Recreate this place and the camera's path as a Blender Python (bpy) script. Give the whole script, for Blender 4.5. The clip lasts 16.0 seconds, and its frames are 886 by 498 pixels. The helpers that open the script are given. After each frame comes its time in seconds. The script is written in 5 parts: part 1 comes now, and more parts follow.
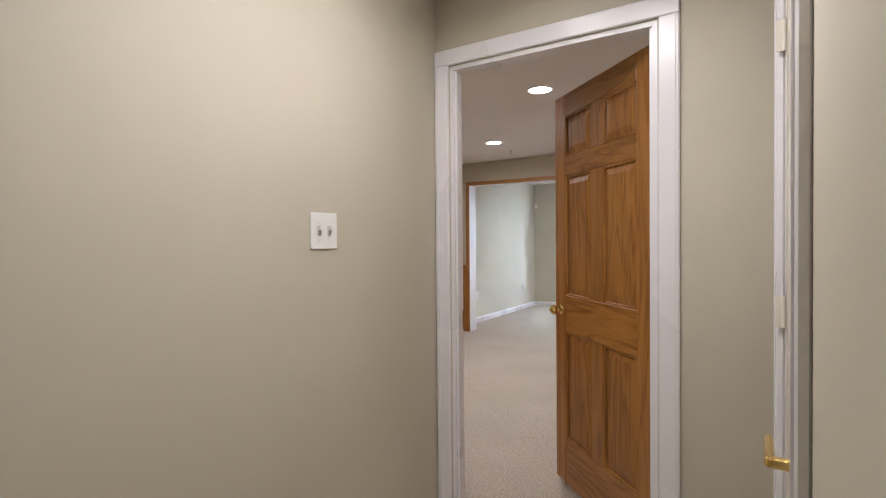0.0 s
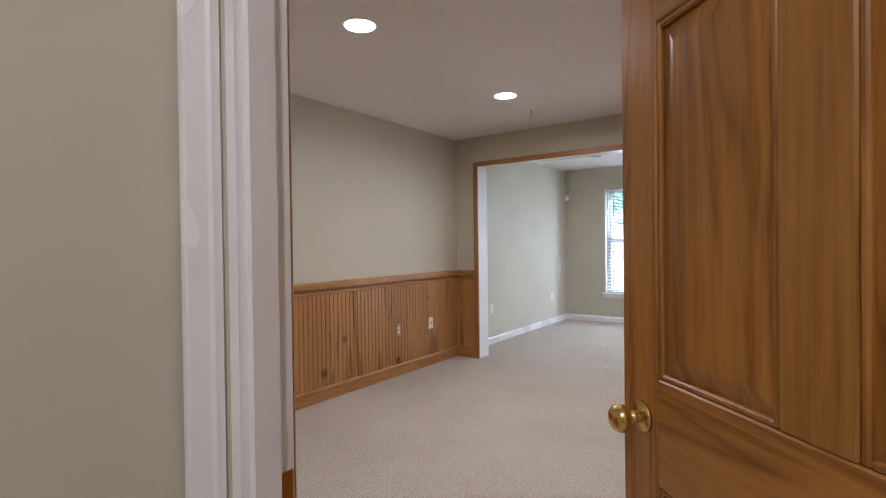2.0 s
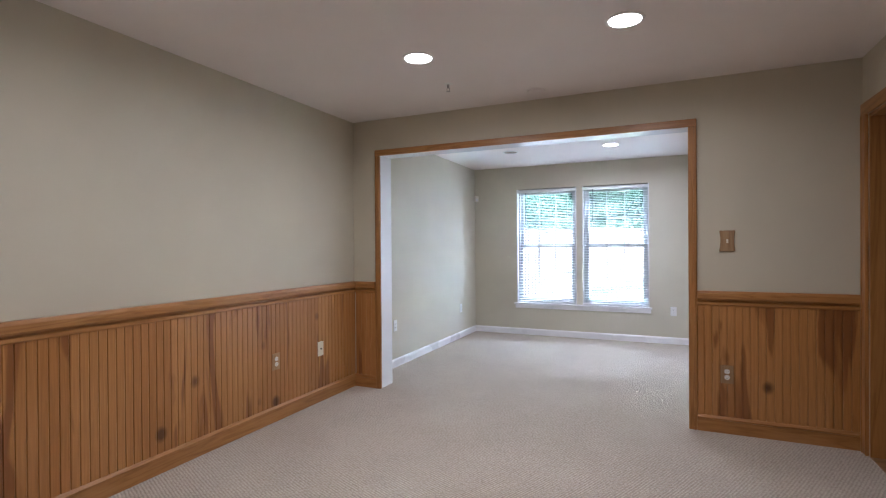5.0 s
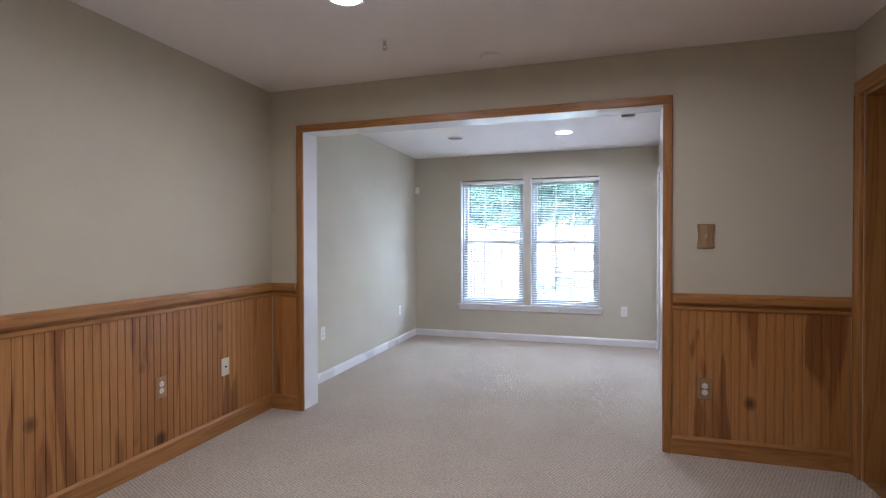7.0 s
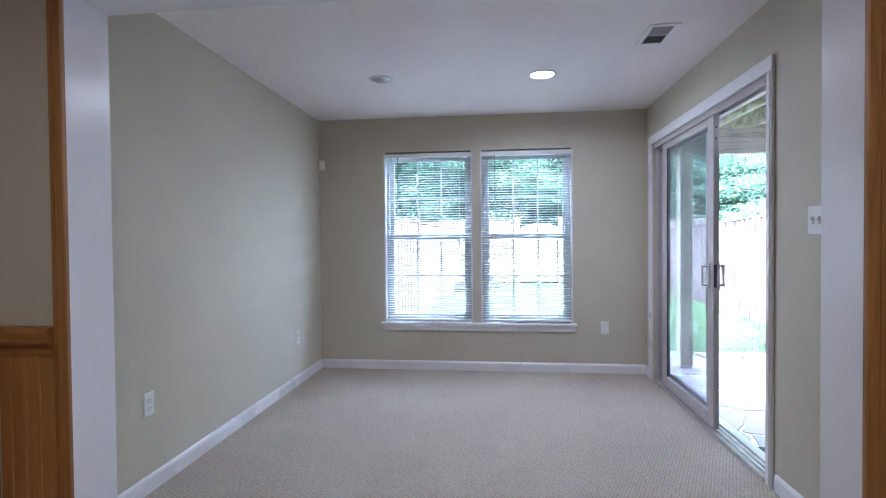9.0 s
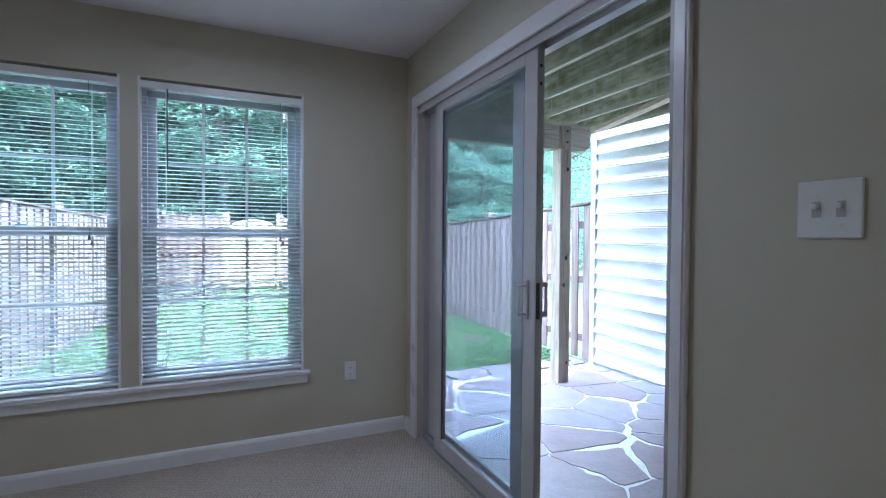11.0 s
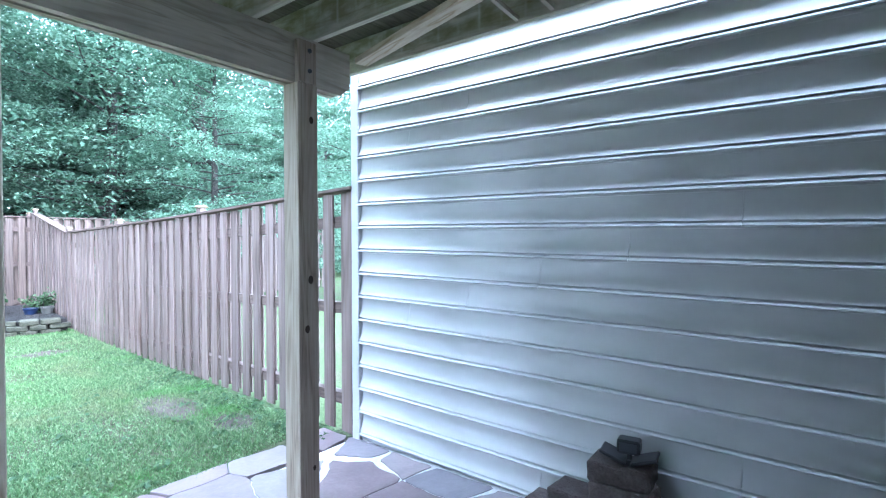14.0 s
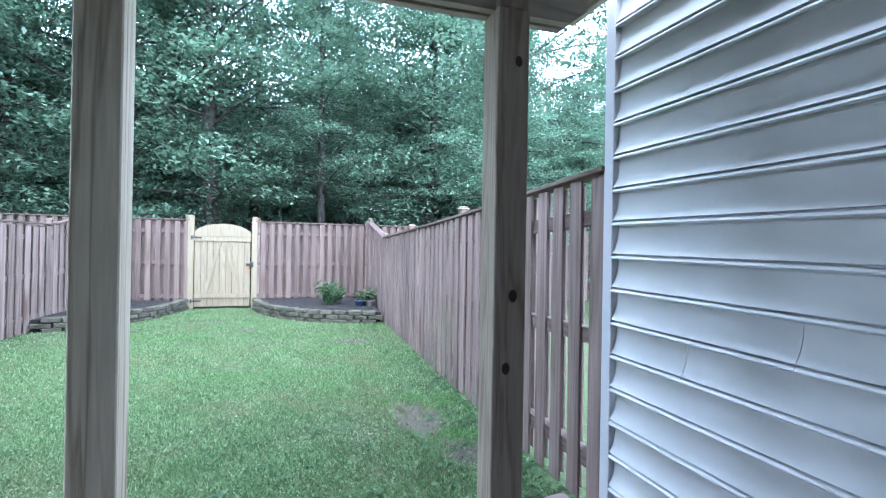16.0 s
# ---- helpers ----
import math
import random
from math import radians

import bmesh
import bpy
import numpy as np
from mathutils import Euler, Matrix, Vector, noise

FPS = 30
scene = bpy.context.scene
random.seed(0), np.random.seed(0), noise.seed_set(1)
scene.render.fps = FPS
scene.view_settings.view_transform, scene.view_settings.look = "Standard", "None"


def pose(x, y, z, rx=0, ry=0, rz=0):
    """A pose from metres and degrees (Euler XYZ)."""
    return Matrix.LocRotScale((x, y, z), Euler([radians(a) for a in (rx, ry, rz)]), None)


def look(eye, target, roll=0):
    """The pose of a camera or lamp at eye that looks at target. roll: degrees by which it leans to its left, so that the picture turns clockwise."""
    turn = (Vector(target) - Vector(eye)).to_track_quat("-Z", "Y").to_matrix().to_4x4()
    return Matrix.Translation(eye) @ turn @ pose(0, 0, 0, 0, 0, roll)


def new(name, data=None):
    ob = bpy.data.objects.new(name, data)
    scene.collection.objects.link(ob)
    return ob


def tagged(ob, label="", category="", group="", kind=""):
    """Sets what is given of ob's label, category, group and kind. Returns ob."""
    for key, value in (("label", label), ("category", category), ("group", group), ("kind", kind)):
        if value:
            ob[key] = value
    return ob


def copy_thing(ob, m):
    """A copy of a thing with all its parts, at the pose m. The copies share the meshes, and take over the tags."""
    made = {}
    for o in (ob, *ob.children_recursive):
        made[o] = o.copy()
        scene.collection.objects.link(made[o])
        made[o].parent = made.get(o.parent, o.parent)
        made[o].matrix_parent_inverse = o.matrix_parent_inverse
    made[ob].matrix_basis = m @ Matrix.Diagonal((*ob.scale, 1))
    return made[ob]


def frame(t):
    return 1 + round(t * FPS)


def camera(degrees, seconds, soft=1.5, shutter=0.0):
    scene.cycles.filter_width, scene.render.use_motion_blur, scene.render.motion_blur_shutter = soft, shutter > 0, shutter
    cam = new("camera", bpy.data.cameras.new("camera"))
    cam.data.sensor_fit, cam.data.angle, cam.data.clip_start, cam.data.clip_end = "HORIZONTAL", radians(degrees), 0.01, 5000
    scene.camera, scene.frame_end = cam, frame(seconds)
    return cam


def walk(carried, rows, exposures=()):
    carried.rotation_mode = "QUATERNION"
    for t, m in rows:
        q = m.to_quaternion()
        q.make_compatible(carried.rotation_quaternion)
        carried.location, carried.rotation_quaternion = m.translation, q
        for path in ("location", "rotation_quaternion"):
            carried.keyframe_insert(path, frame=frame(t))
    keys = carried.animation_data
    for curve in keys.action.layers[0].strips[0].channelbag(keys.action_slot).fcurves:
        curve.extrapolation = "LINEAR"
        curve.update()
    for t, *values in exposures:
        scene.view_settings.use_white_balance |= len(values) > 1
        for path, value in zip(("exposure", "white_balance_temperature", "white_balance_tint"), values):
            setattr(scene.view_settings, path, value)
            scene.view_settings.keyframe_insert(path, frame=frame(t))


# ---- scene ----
cam = camera(83.3, 16.0, 1.15)
PATH = [
    (0, (3.57, -6.252, 1.309), (2.497, -4.564, 1.277), -0.5),
    (0.5, (3.42, -5.827, 1.304), (2.348, -4.139, 1.276), -0.6),
    (1, (3.236, -5.408, 1.316), (2.162, -3.722, 1.289), -0.6),
    (1.5, (3.093, -4.986, 1.293), (2.008, -3.306, 1.266), -0.6),
    (2, (2.921, -4.638, 1.262), (1.75, -3.017, 1.24), -0.7),
    (2.5, (2.75, -4.395, 1.251), (1.453, -2.873, 1.242), -0.8),
    (3, (2.641, -4.175, 1.248), (1.228, -2.759, 1.244), -0.7),
    (3.5, (2.545, -4.052, 1.255), (1.094, -2.675, 1.248), -0.6),
    (4, (2.453, -3.934, 1.283), (1.132, -2.432, 1.266), -0.5),
    (4.5, (2.398, -3.874, 1.278), (1.366, -2.161, 1.265), -0.4),
    (5, (2.402, -3.859, 1.278), (1.58, -2.035, 1.267), -0.4),
    (5.2, (2.427, -3.845, 1.27), (1.66, -1.998, 1.265), -0.4),
    (7.3, (2.086, -3.044, 1.26), (1.508, -1.13, 1.232), -0.2),
    (7.5, (2.032, -2.872, 1.255), (1.468, -0.953, 1.224), -0.3),
    (8, (1.848, -2.41, 1.265), (1.334, -0.478, 1.235), -0.3),
    (8.2, (1.759, -2.221, 1.257), (1.272, -0.281, 1.227), -0.4),
    (10.3, (1.384, -0.497, 1.241), (1.83, 1.453, 1.201), 0.2),
    (10.5, (1.456, -0.317, 1.252), (1.998, 1.608, 1.216), 0.3),
    (11, (1.671, 0.128, 1.247), (2.522, 1.938, 1.208), 0.4),
    (11.5, (1.929, 0.524, 1.214), (3.05, 2.18, 1.19), 0.1),
    (12, (2.196, 0.851, 1.184), (3.527, 2.344, 1.167), -0.1),
    (12.5, (2.446, 1.112, 1.158), (3.982, 2.394, 1.146), -0.0),
    (13, (2.68, 1.355, 1.214), (4.3, 2.527, 1.193), -0.2),
    (13.5, (2.931, 1.603, 1.224), (4.56, 2.764, 1.206), 0.0),
    (14, (3.153, 1.839, 1.272), (4.739, 3.057, 1.247), -0.2),
    (14.5, (3.42, 2.006, 1.241), (4.799, 3.454, 1.22), -0.3),
    (15, (3.632, 2.17, 1.236), (4.739, 3.835, 1.22), -0.1),
    (15.5, (3.854, 2.325, 1.23), (4.725, 4.125, 1.229), 0.3),
    (16, (4.057, 2.404, 1.236), (4.68, 4.304, 1.242), 1.0),
]
walk(cam, [(t, look(eye, target, roll)) for t, eye, target, roll in PATH],
     exposures=[(0.0, 4.1, 5850, 15), (1.5, 3.95, 5750, 16), (3.0, 3.98, 5600, 14), (5.2, 3.92, 5500, 16), (7.3, 3.66, 5550, 18), (8.2, 3.5, 5450, 18),
                (10.3, 2.82, 5150, 15), (11.0, 2.27, 5150, 13), (12.0, 1.72, 5250, 12), (12.8, 1.7, 5200, 10), (13.5, 1.6, 5150, 10), (14.5, 1.02, 5300, 10), (16.0, 0.56, 5400, 12)])

# ---- world and lights ----
world = bpy.data.worlds.new("overcast_sky")
scene.world = world
world.use_nodes = True
wn = world.node_tree
wn.nodes.clear()
sky = wn.nodes.new("ShaderNodeTexSky")
sky.sky_type = 'NISHITA'
sky.sun_disc = False
sky.sun_elevation = radians(48)
sky.sun_rotation = radians(200)
sky.dust_density = 3.0
sky_gain = wn.nodes.new("ShaderNodeVectorMath")
sky_gain.operation = 'SCALE'
sky_gain.inputs["Scale"].default_value = 0.10
cloud = wn.nodes.new("ShaderNodeMix")
cloud.data_type = 'RGBA'
cloud.inputs[0].default_value = 0.75
cloud.inputs[7].default_value = (0.88, 1.0, 1.14, 1)
wbg = wn.nodes.new("ShaderNodeBackground")
wbg.inputs["Strength"].default_value = 8.5
wout = wn.nodes.new("ShaderNodeOutputWorld")
wn.links.new(sky.outputs["Color"], sky_gain.inputs[0])
wn.links.new(sky_gain.outputs[0], cloud.inputs[6])
wn.links.new(cloud.outputs[2], wbg.inputs["Color"])
wn.links.new(wbg.outputs[0], wout.inputs["Surface"])

sun_data = bpy.data.lights.new("sun", 'SUN')
sun_data.energy, sun_data.angle, sun_data.color = 0.5, radians(25), (1.0, 0.97, 0.92)
sun = new("sun", sun_data)
sun.matrix_world = look((3 + 8, 6 - 20, 25), (3, 6, 0))

LAMP_W = 0.49
LAMP_COL = (1.0, 0.905, 0.80)


def lamp_light(x, y, z, watts, col=LAMP_COL):
    d = bpy.data.lights.new("downlight", 'AREA')
    d.shape, d.size, d.energy, d.color = 'DISK', 0.13, watts, col
    d.spread = radians(168)
    o = new("downlight", d)
    o.matrix_world = pose(x, y, z)
    return o


ROOM_LAMPS = [(1.03, -1.16), (2.21, -1.17), (2.2, -2.745), (1.03, -2.745)]
CEIL = 2.42
for lx, ly in ROOM_LAMPS:
    lamp_light(lx, ly, CEIL - 0.012, LAMP_W)
lamp_light(1.82, 2.09, CEIL - 0.012, 1.25, (0.98, 0.95, 1.0))
lamp_light(3.12, -5.35, CEIL - 0.012, 0.92, (1.0, 0.92, 0.83))


def opening_daylight(m, w, h, watts):
    """Sky light that enters through the opening of a window or a door; the lamp shines along its own -z."""
    d = bpy.data.lights.new("opening_daylight", 'AREA')
    d.shape, d.size, d.size_y, d.energy, d.color = 'RECTANGLE', w, h, watts, (0.93, 0.96, 1.0)
    new("opening_daylight", d).matrix_world = m


opening_daylight(pose(1.295, 3.183, 1.27, -90), 1.72, 1.58, 0.5)
opening_daylight(pose(2.838, 2.05, 1.04, 0, 90), 1.9, 1.8, 0.22)

# ---- materials ----
class Mat:
    """A small builder of node materials."""

    def __init__(self, name, rough=0.6, metal=0.0, spec=0.5):
        self.m = bpy.data.materials.new(name)
        self.m.use_nodes = True
        self.t = self.m.node_tree
        self.b = self.t.nodes["Principled BSDF"]
        self.b.inputs["Roughness"].default_value = rough
        self.b.inputs["Metallic"].default_value = metal
        self.b.inputs["Specular IOR Level"].default_value = spec

    def node(self, kind, **sets):
        n = self.t.nodes.new(kind)
        for k, v in sets.items():
            n.inputs[k.replace("_", " ")].default_value = v
        return n

    def link(self, a, b):
        self.t.links.new(a, b)

    def coords(self, scale=(1, 1, 1), vary=0.0, rot=(0, 0, 0), which="Object"):
        tc = self.t.nodes.new("ShaderNodeTexCoord")
        out = tc.outputs[which]
        if vary:
            oi = self.t.nodes.new("ShaderNodeObjectInfo")
            mul = self.t.nodes.new("ShaderNodeMath")
            mul.operation = 'MULTIPLY'
            mul.inputs[1].default_value = vary
            self.link(oi.outputs["Random"], mul.inputs[0])
            add = self.t.nodes.new("ShaderNodeVectorMath")
            self.link(out, add.inputs[0])
            self.link(mul.outputs[0], add.inputs[1])
            out = add.outputs[0]
        mp = self.t.nodes.new("ShaderNodeMapping")
        mp.inputs["Scale"].default_value = scale
        mp.inputs["Rotation"].default_value = rot
        self.link(out, mp.inputs["Vector"])
        return mp.outputs[0]

    def noise(self, vec, scale, detail=4.0, rough=0.55, dist=0.0):
        n = self.node("ShaderNodeTexNoise", Scale=scale, Detail=detail, Roughness=rough, Distortion=dist)
        self.link(vec, n.inputs["Vector"])
        return n.outputs["Fac"]

    def ramp(self, fac, stops):
        r = self.t.nodes.new("ShaderNodeValToRGB")
        els = r.color_ramp.elements
        while len(els) < len(stops):
            els.new(0.5)
        for e, (p, c) in zip(els, stops):
            e.position, e.color = p, (*c, 1) if len(c) == 3 else c
        self.link(fac, r.inputs[0])
        return r.outputs["Color"]

    def mix(self, fac, a, b, mode='MIX'):
        n = self.t.nodes.new("ShaderNodeMix")
        n.data_type, n.blend_type = 'RGBA', mode
        for sock, v in ((n.inputs[0], fac), (n.inputs[6], a), (n.inputs[7], b)):
            if isinstance(v, (int, float)):
                sock.default_value = v
            elif isinstance(v, tuple):
                sock.default_value = (*v, 1)
            else:
                self.link(v, sock)
        return n.outputs[2]

    def random_tone(self, colour, low=0.8, high=1.15):
        oi = self.t.nodes.new("ShaderNodeObjectInfo")
        mr = self.node("ShaderNodeMapRange")
        mr.inputs["To Min"].default_value, mr.inputs["To Max"].default_value = low, high
        self.link(oi.outputs["Random"], mr.inputs["Value"])
        sc = self.t.nodes.new("ShaderNodeVectorMath")
        sc.operation = 'SCALE'
        self.link(colour, sc.inputs[0])
        self.link(mr.outputs[0], sc.inputs["Scale"])
        return sc.outputs[0]

    def colour(self, c):
        if isinstance(c, tuple):
            self.b.inputs["Base Color"].default_value = (*c, 1)
        else:
            self.link(c, self.b.inputs["Base Color"])
        return self

    def bump(self, height, strength=0.3, distance=0.01):
        n = self.node("ShaderNodeBump", Strength=strength, Distance=distance)
        self.link(height, n.inputs["Height"])
        self.link(n.outputs[0], self.b.inputs["Normal"])
        return self

    def roughness(self, fac, lo, hi):
        mr = self.node("ShaderNodeMapRange")
        mr.inputs["To Min"].default_value, mr.inputs["To Max"].default_value = lo, hi
        self.link(fac, mr.inputs["Value"])
        self.link(mr.outputs[0], self.b.inputs["Roughness"])
        return self


def paint(name, col, rough=0.55, stain=0.06, orange_peel=0.08):
    m = Mat(name, rough)
    v = m.coords()
    big = m.noise(v, 1.3, 3)
    fine = m.noise(v, 160, 2)
    lo = tuple(c * (1 - stain) for c in col)
    hi = tuple(min(1, c * (1 + stain * 0.5)) for c in col)
    m.colour(m.ramp(big, [(0.3, lo), (0.7, hi)]))
    m.bump(fine, orange_peel, 0.002)
    m.roughness(big, rough - 0.06, rough + 0.06)
    return m.m


def wood(name, dark, mid, light, axis="z", rough=0.45, vary=9.0, tone=(0.85, 1.12), knots=0.0, grain=1.0, stain=0.0, knot_col=(0.10, 0.045, 0.02), drips=False):
    m = Mat(name, rough)
    along = {"x": (0.09, 1, 1), "y": (1, 0.09, 1), "z": (1, 1, 0.07)}[axis]
    v = m.coords(along, vary)
    rings = m.noise(v, 9 * grain, 3, 0.5, 1.2)
    fine = m.noise(v, 90 * grain, 3, 0.6)
    wave = m.t.nodes.new("ShaderNodeMath")
    wave.operation = 'PINGPONG'
    wave.inputs[1].default_value = 0.09
    m.link(rings, wave.inputs[0])
    wmap = m.node("ShaderNodeMapRange")
    wmap.inputs["From Max"].default_value = 0.09
    m.link(wave.outputs[0], wmap.inputs["Value"])
    col = m.ramp(wmap.outputs[0], [(0.0, dark), (0.35, mid), (1.0, light)])
    col = m.mix(0.35, col, m.ramp(fine, [(0.3, dark), (0.7, light)]))
    if stain:
        v2 = m.coords((1, 1, 0.5), vary)
        blot = m.noise(v2, 2.6, 4)
        col = m.mix(m.ramp(blot, [(0.48, (0, 0, 0)), (0.68, (stain, stain, stain))]), col, tuple(c * 0.45 for c in dark))
    if knots:
        kv = m.coords({"x": (0.5, 1, 1), "y": (1, 0.5, 1), "z": (1, 1, 0.5)}[axis], vary)
        vo = m.node("ShaderNodeTexVoronoi", Scale=knots, Randomness=1.0)
        m.link(kv, vo.inputs["Vector"])
        col = m.mix(m.ramp(vo.outputs["Distance"], [(0.06, (1, 1, 1)), (0.13, (0, 0, 0))]), col, knot_col)
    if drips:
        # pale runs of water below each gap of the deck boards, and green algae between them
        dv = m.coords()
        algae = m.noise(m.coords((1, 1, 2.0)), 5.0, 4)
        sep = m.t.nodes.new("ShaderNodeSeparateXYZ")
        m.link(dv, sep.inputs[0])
        # mask paints the underside as a lighter, lit edge: no algae or runs there
        above_lit_edge = m.ramp(sep.outputs[2], [(0.004, (0, 0, 0)), (0.05, (1, 1, 1))])
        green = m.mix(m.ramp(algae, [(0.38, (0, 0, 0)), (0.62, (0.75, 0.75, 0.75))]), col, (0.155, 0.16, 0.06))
        col = m.mix(above_lit_edge, col, green)
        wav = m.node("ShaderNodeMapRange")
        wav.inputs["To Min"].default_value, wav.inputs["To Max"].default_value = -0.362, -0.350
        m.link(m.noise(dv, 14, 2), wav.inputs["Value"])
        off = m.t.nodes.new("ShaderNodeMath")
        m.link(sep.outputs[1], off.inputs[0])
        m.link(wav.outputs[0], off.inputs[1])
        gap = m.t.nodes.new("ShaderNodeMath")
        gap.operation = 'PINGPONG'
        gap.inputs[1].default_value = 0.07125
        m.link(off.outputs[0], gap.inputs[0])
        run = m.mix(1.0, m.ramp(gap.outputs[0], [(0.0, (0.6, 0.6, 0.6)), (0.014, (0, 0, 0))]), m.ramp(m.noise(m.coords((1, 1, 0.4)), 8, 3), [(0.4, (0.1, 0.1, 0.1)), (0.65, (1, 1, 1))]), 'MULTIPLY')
        col = m.mix(above_lit_edge, col, m.mix(run, col, (0.52, 0.51, 0.42)))
    m.colour(m.random_tone(col, *tone))
    m.bump(fine, 0.15, 0.002)
    m.roughness(rings, rough - 0.08, rough + 0.12)
    return m.m


def plain(name, col, rough=0.5, metal=0.0, wear=0.08):
    m = Mat(name, rough, metal)
    v = m.coords()
    n = m.noise(v, 14, 4)
    m.colour(m.ramp(n, [(0.3, tuple(c * (1 - wear) for c in col)), (0.7, col)]))
    m.roughness(n, max(0.03, rough - 0.08), rough + 0.08)
    return m.m


WALL = paint("cream_wall_paint", (0.565, 0.527, 0.42), 0.6)
CEILING = paint("ceiling_paint", (0.82, 0.775, 0.755), 0.8, 0.04)
TRIM = paint("white_trim_paint", (0.80, 0.79, 0.80), 0.28, 0.03, 0.03)
LINING = paint("gloss_white_lining", (0.80, 0.80, 0.82), 0.24, 0.02, 0.02)
VINYL = paint("white_vinyl", (0.54, 0.54, 0.56), 0.35, 0.04, 0.02)
# white vinyl with an almond tint, darkened so the patio door looks backlit
SLIDER_VINYL = paint("almond_backlit_vinyl", (0.46, 0.435, 0.43), 0.35, 0.04, 0.02)
PINE_V = wood("honey_pine_upright", (0.20, 0.074, 0.013), (0.36, 0.150, 0.029), (0.46, 0.215, 0.050), "z", 0.33, 5.0, (0.9, 1.1))
PINE_H = wood("honey_pine_level", (0.20, 0.074, 0.013), (0.36, 0.150, 0.029), (0.46, 0.215, 0.050), "x", 0.33, 5.0, (0.9, 1.1))


def bead_mat():
    """Clear-stained knotty pine whose tone changes from plank to plank, with dark heartwood streaks."""
    m = Mat("beadboard_pine", 0.30)
    g = m.t.nodes.new("ShaderNodeNewGeometry")

    def at(scale, snap=0.0):
        out = g.outputs["Position"]
        if snap:
            sn = m.t.nodes.new("ShaderNodeVectorMath")
            sn.operation = 'SNAP'
            sn.inputs[1].default_value = (snap, snap, 9.0)
            m.link(out, sn.inputs[0])
            out = sn.outputs[0]
        mp = m.t.nodes.new("ShaderNodeMapping")
        mp.inputs["Scale"].default_value = scale
        m.link(out, mp.inputs["Vector"])
        return mp.outputs[0]

    plank = m.t.nodes.new("ShaderNodeTexWhiteNoise")
    m.link(at((1, 1, 1), 0.1335), plank.inputs["Vector"])
    tone = m.ramp(plank.outputs["Value"], [(0.0, (0.36, 0.160, 0.047)), (0.35, (0.41, 0.19, 0.058)), (0.7, (0.45, 0.22, 0.072)), (1.0, (0.385, 0.17, 0.05))])
    grain = m.noise(at((60, 60, 2.2)), 1.6, 4, 0.6, 0.6)
    col = m.mix(1.0, tone, m.ramp(grain, [(0.25, (0.78, 0.76, 0.72)), (0.75, (1.12, 1.12, 1.12))]), 'MULTIPLY')
    heart = m.noise(at((5.5, 5.5, 0.9)), 1.0, 3, 0.5, 0.8)
    col = m.mix(m.ramp(heart, [(0.55, (0, 0, 0)), (0.61, (0.78, 0.78, 0.78))]), col, (0.19, 0.068, 0.021))
    vo = m.node("ShaderNodeTexVoronoi", Scale=3.4, Randomness=1.0)
    m.link(at((1, 1, 0.8)), vo.inputs["Vector"])
    col = m.mix(m.ramp(vo.outputs["Distance"], [(0.07, (1, 1, 1)), (0.15, (0, 0, 0))]), col, (0.10, 0.038, 0.014))
    m.colour(col)
    m.bump(grain, 0.12, 0.002)
    return m.m


BEAD = bead_mat()
RAIL_X = wood("stained_trim_x", (0.25, 0.108, 0.028), (0.36, 0.165, 0.046), (0.41, 0.20, 0.062), "x", 0.36, 3.0, (0.95, 1.05))
RAIL_Y = wood("stained_trim_y", (0.25, 0.108, 0.028), (0.36, 0.165, 0.046), (0.41, 0.20, 0.062), "y", 0.36, 3.0, (0.95, 1.05))
RAIL_Z = wood("stained_trim_z", (0.25, 0.108, 0.028), (0.36, 0.165, 0.046), (0.41, 0.20, 0.062), "z", 0.36, 3.0, (0.95, 1.05))
BRASS = plain("polished_brass", (0.78, 0.56, 0.20), 0.2, 1.0)
STEEL = plain("dull_steel", (0.5, 0.5, 0.5), 0.35, 1.0)
IVORY = plain("ivory_plastic", (0.78, 0.74, 0.64), 0.4)
WHITE_PLASTIC = plain("white_plastic", (0.80, 0.80, 0.78), 0.35, 0.0, 0.03)
OAK_PLATE = wood("oak_plate", (0.24, 0.14, 0.065), (0.33, 0.205, 0.10), (0.40, 0.26, 0.14), "z", 0.5)
SLOT_SHADE = plain("shaded_toggle_slot", (0.52, 0.51, 0.48), 0.6)
SLOT = plain("dark_slot", (0.03, 0.03, 0.03), 0.6)
BLACK = plain("black_plastic", (0.018, 0.019, 0.022), 0.42)
CHARCOAL = plain("charcoal_plastic", (0.05, 0.053, 0.06), 0.5)
POST_WOOD = wood("treated_post_wood", (0.21, 0.16, 0.115), (0.37, 0.30, 0.225), (0.45, 0.38, 0.295), "z", 0.75, 4.0, (0.92, 1.05), 1.3, 0.9, 0.2, (0.10, 0.07, 0.045))
POST_PALE = wood("pale_treated_post_wood", (0.25, 0.195, 0.115), (0.63, 0.545, 0.40), (0.70, 0.62, 0.48), "z", 0.75, 4.0, (0.97, 1.03), 0.9, 0.5, 0.12, (0.30, 0.235, 0.15))
BEAM_WOOD = wood("treated_beam_wood", (0.33, 0.28, 0.205), (0.53, 0.475, 0.37), (0.61, 0.555, 0.445), "x", 0.75, 4.0, (0.92, 1.05), 2.2, 0.7, 0.25, (0.05, 0.032, 0.02))
BRACE_WOOD = wood("tan_brace_wood", (0.36, 0.24, 0.13), (0.60, 0.50, 0.37), (0.68, 0.60, 0.48), "x", 0.75, 4.0, (0.97, 1.03), 2.0, 0.8, 0.25, (0.12, 0.08, 0.05))
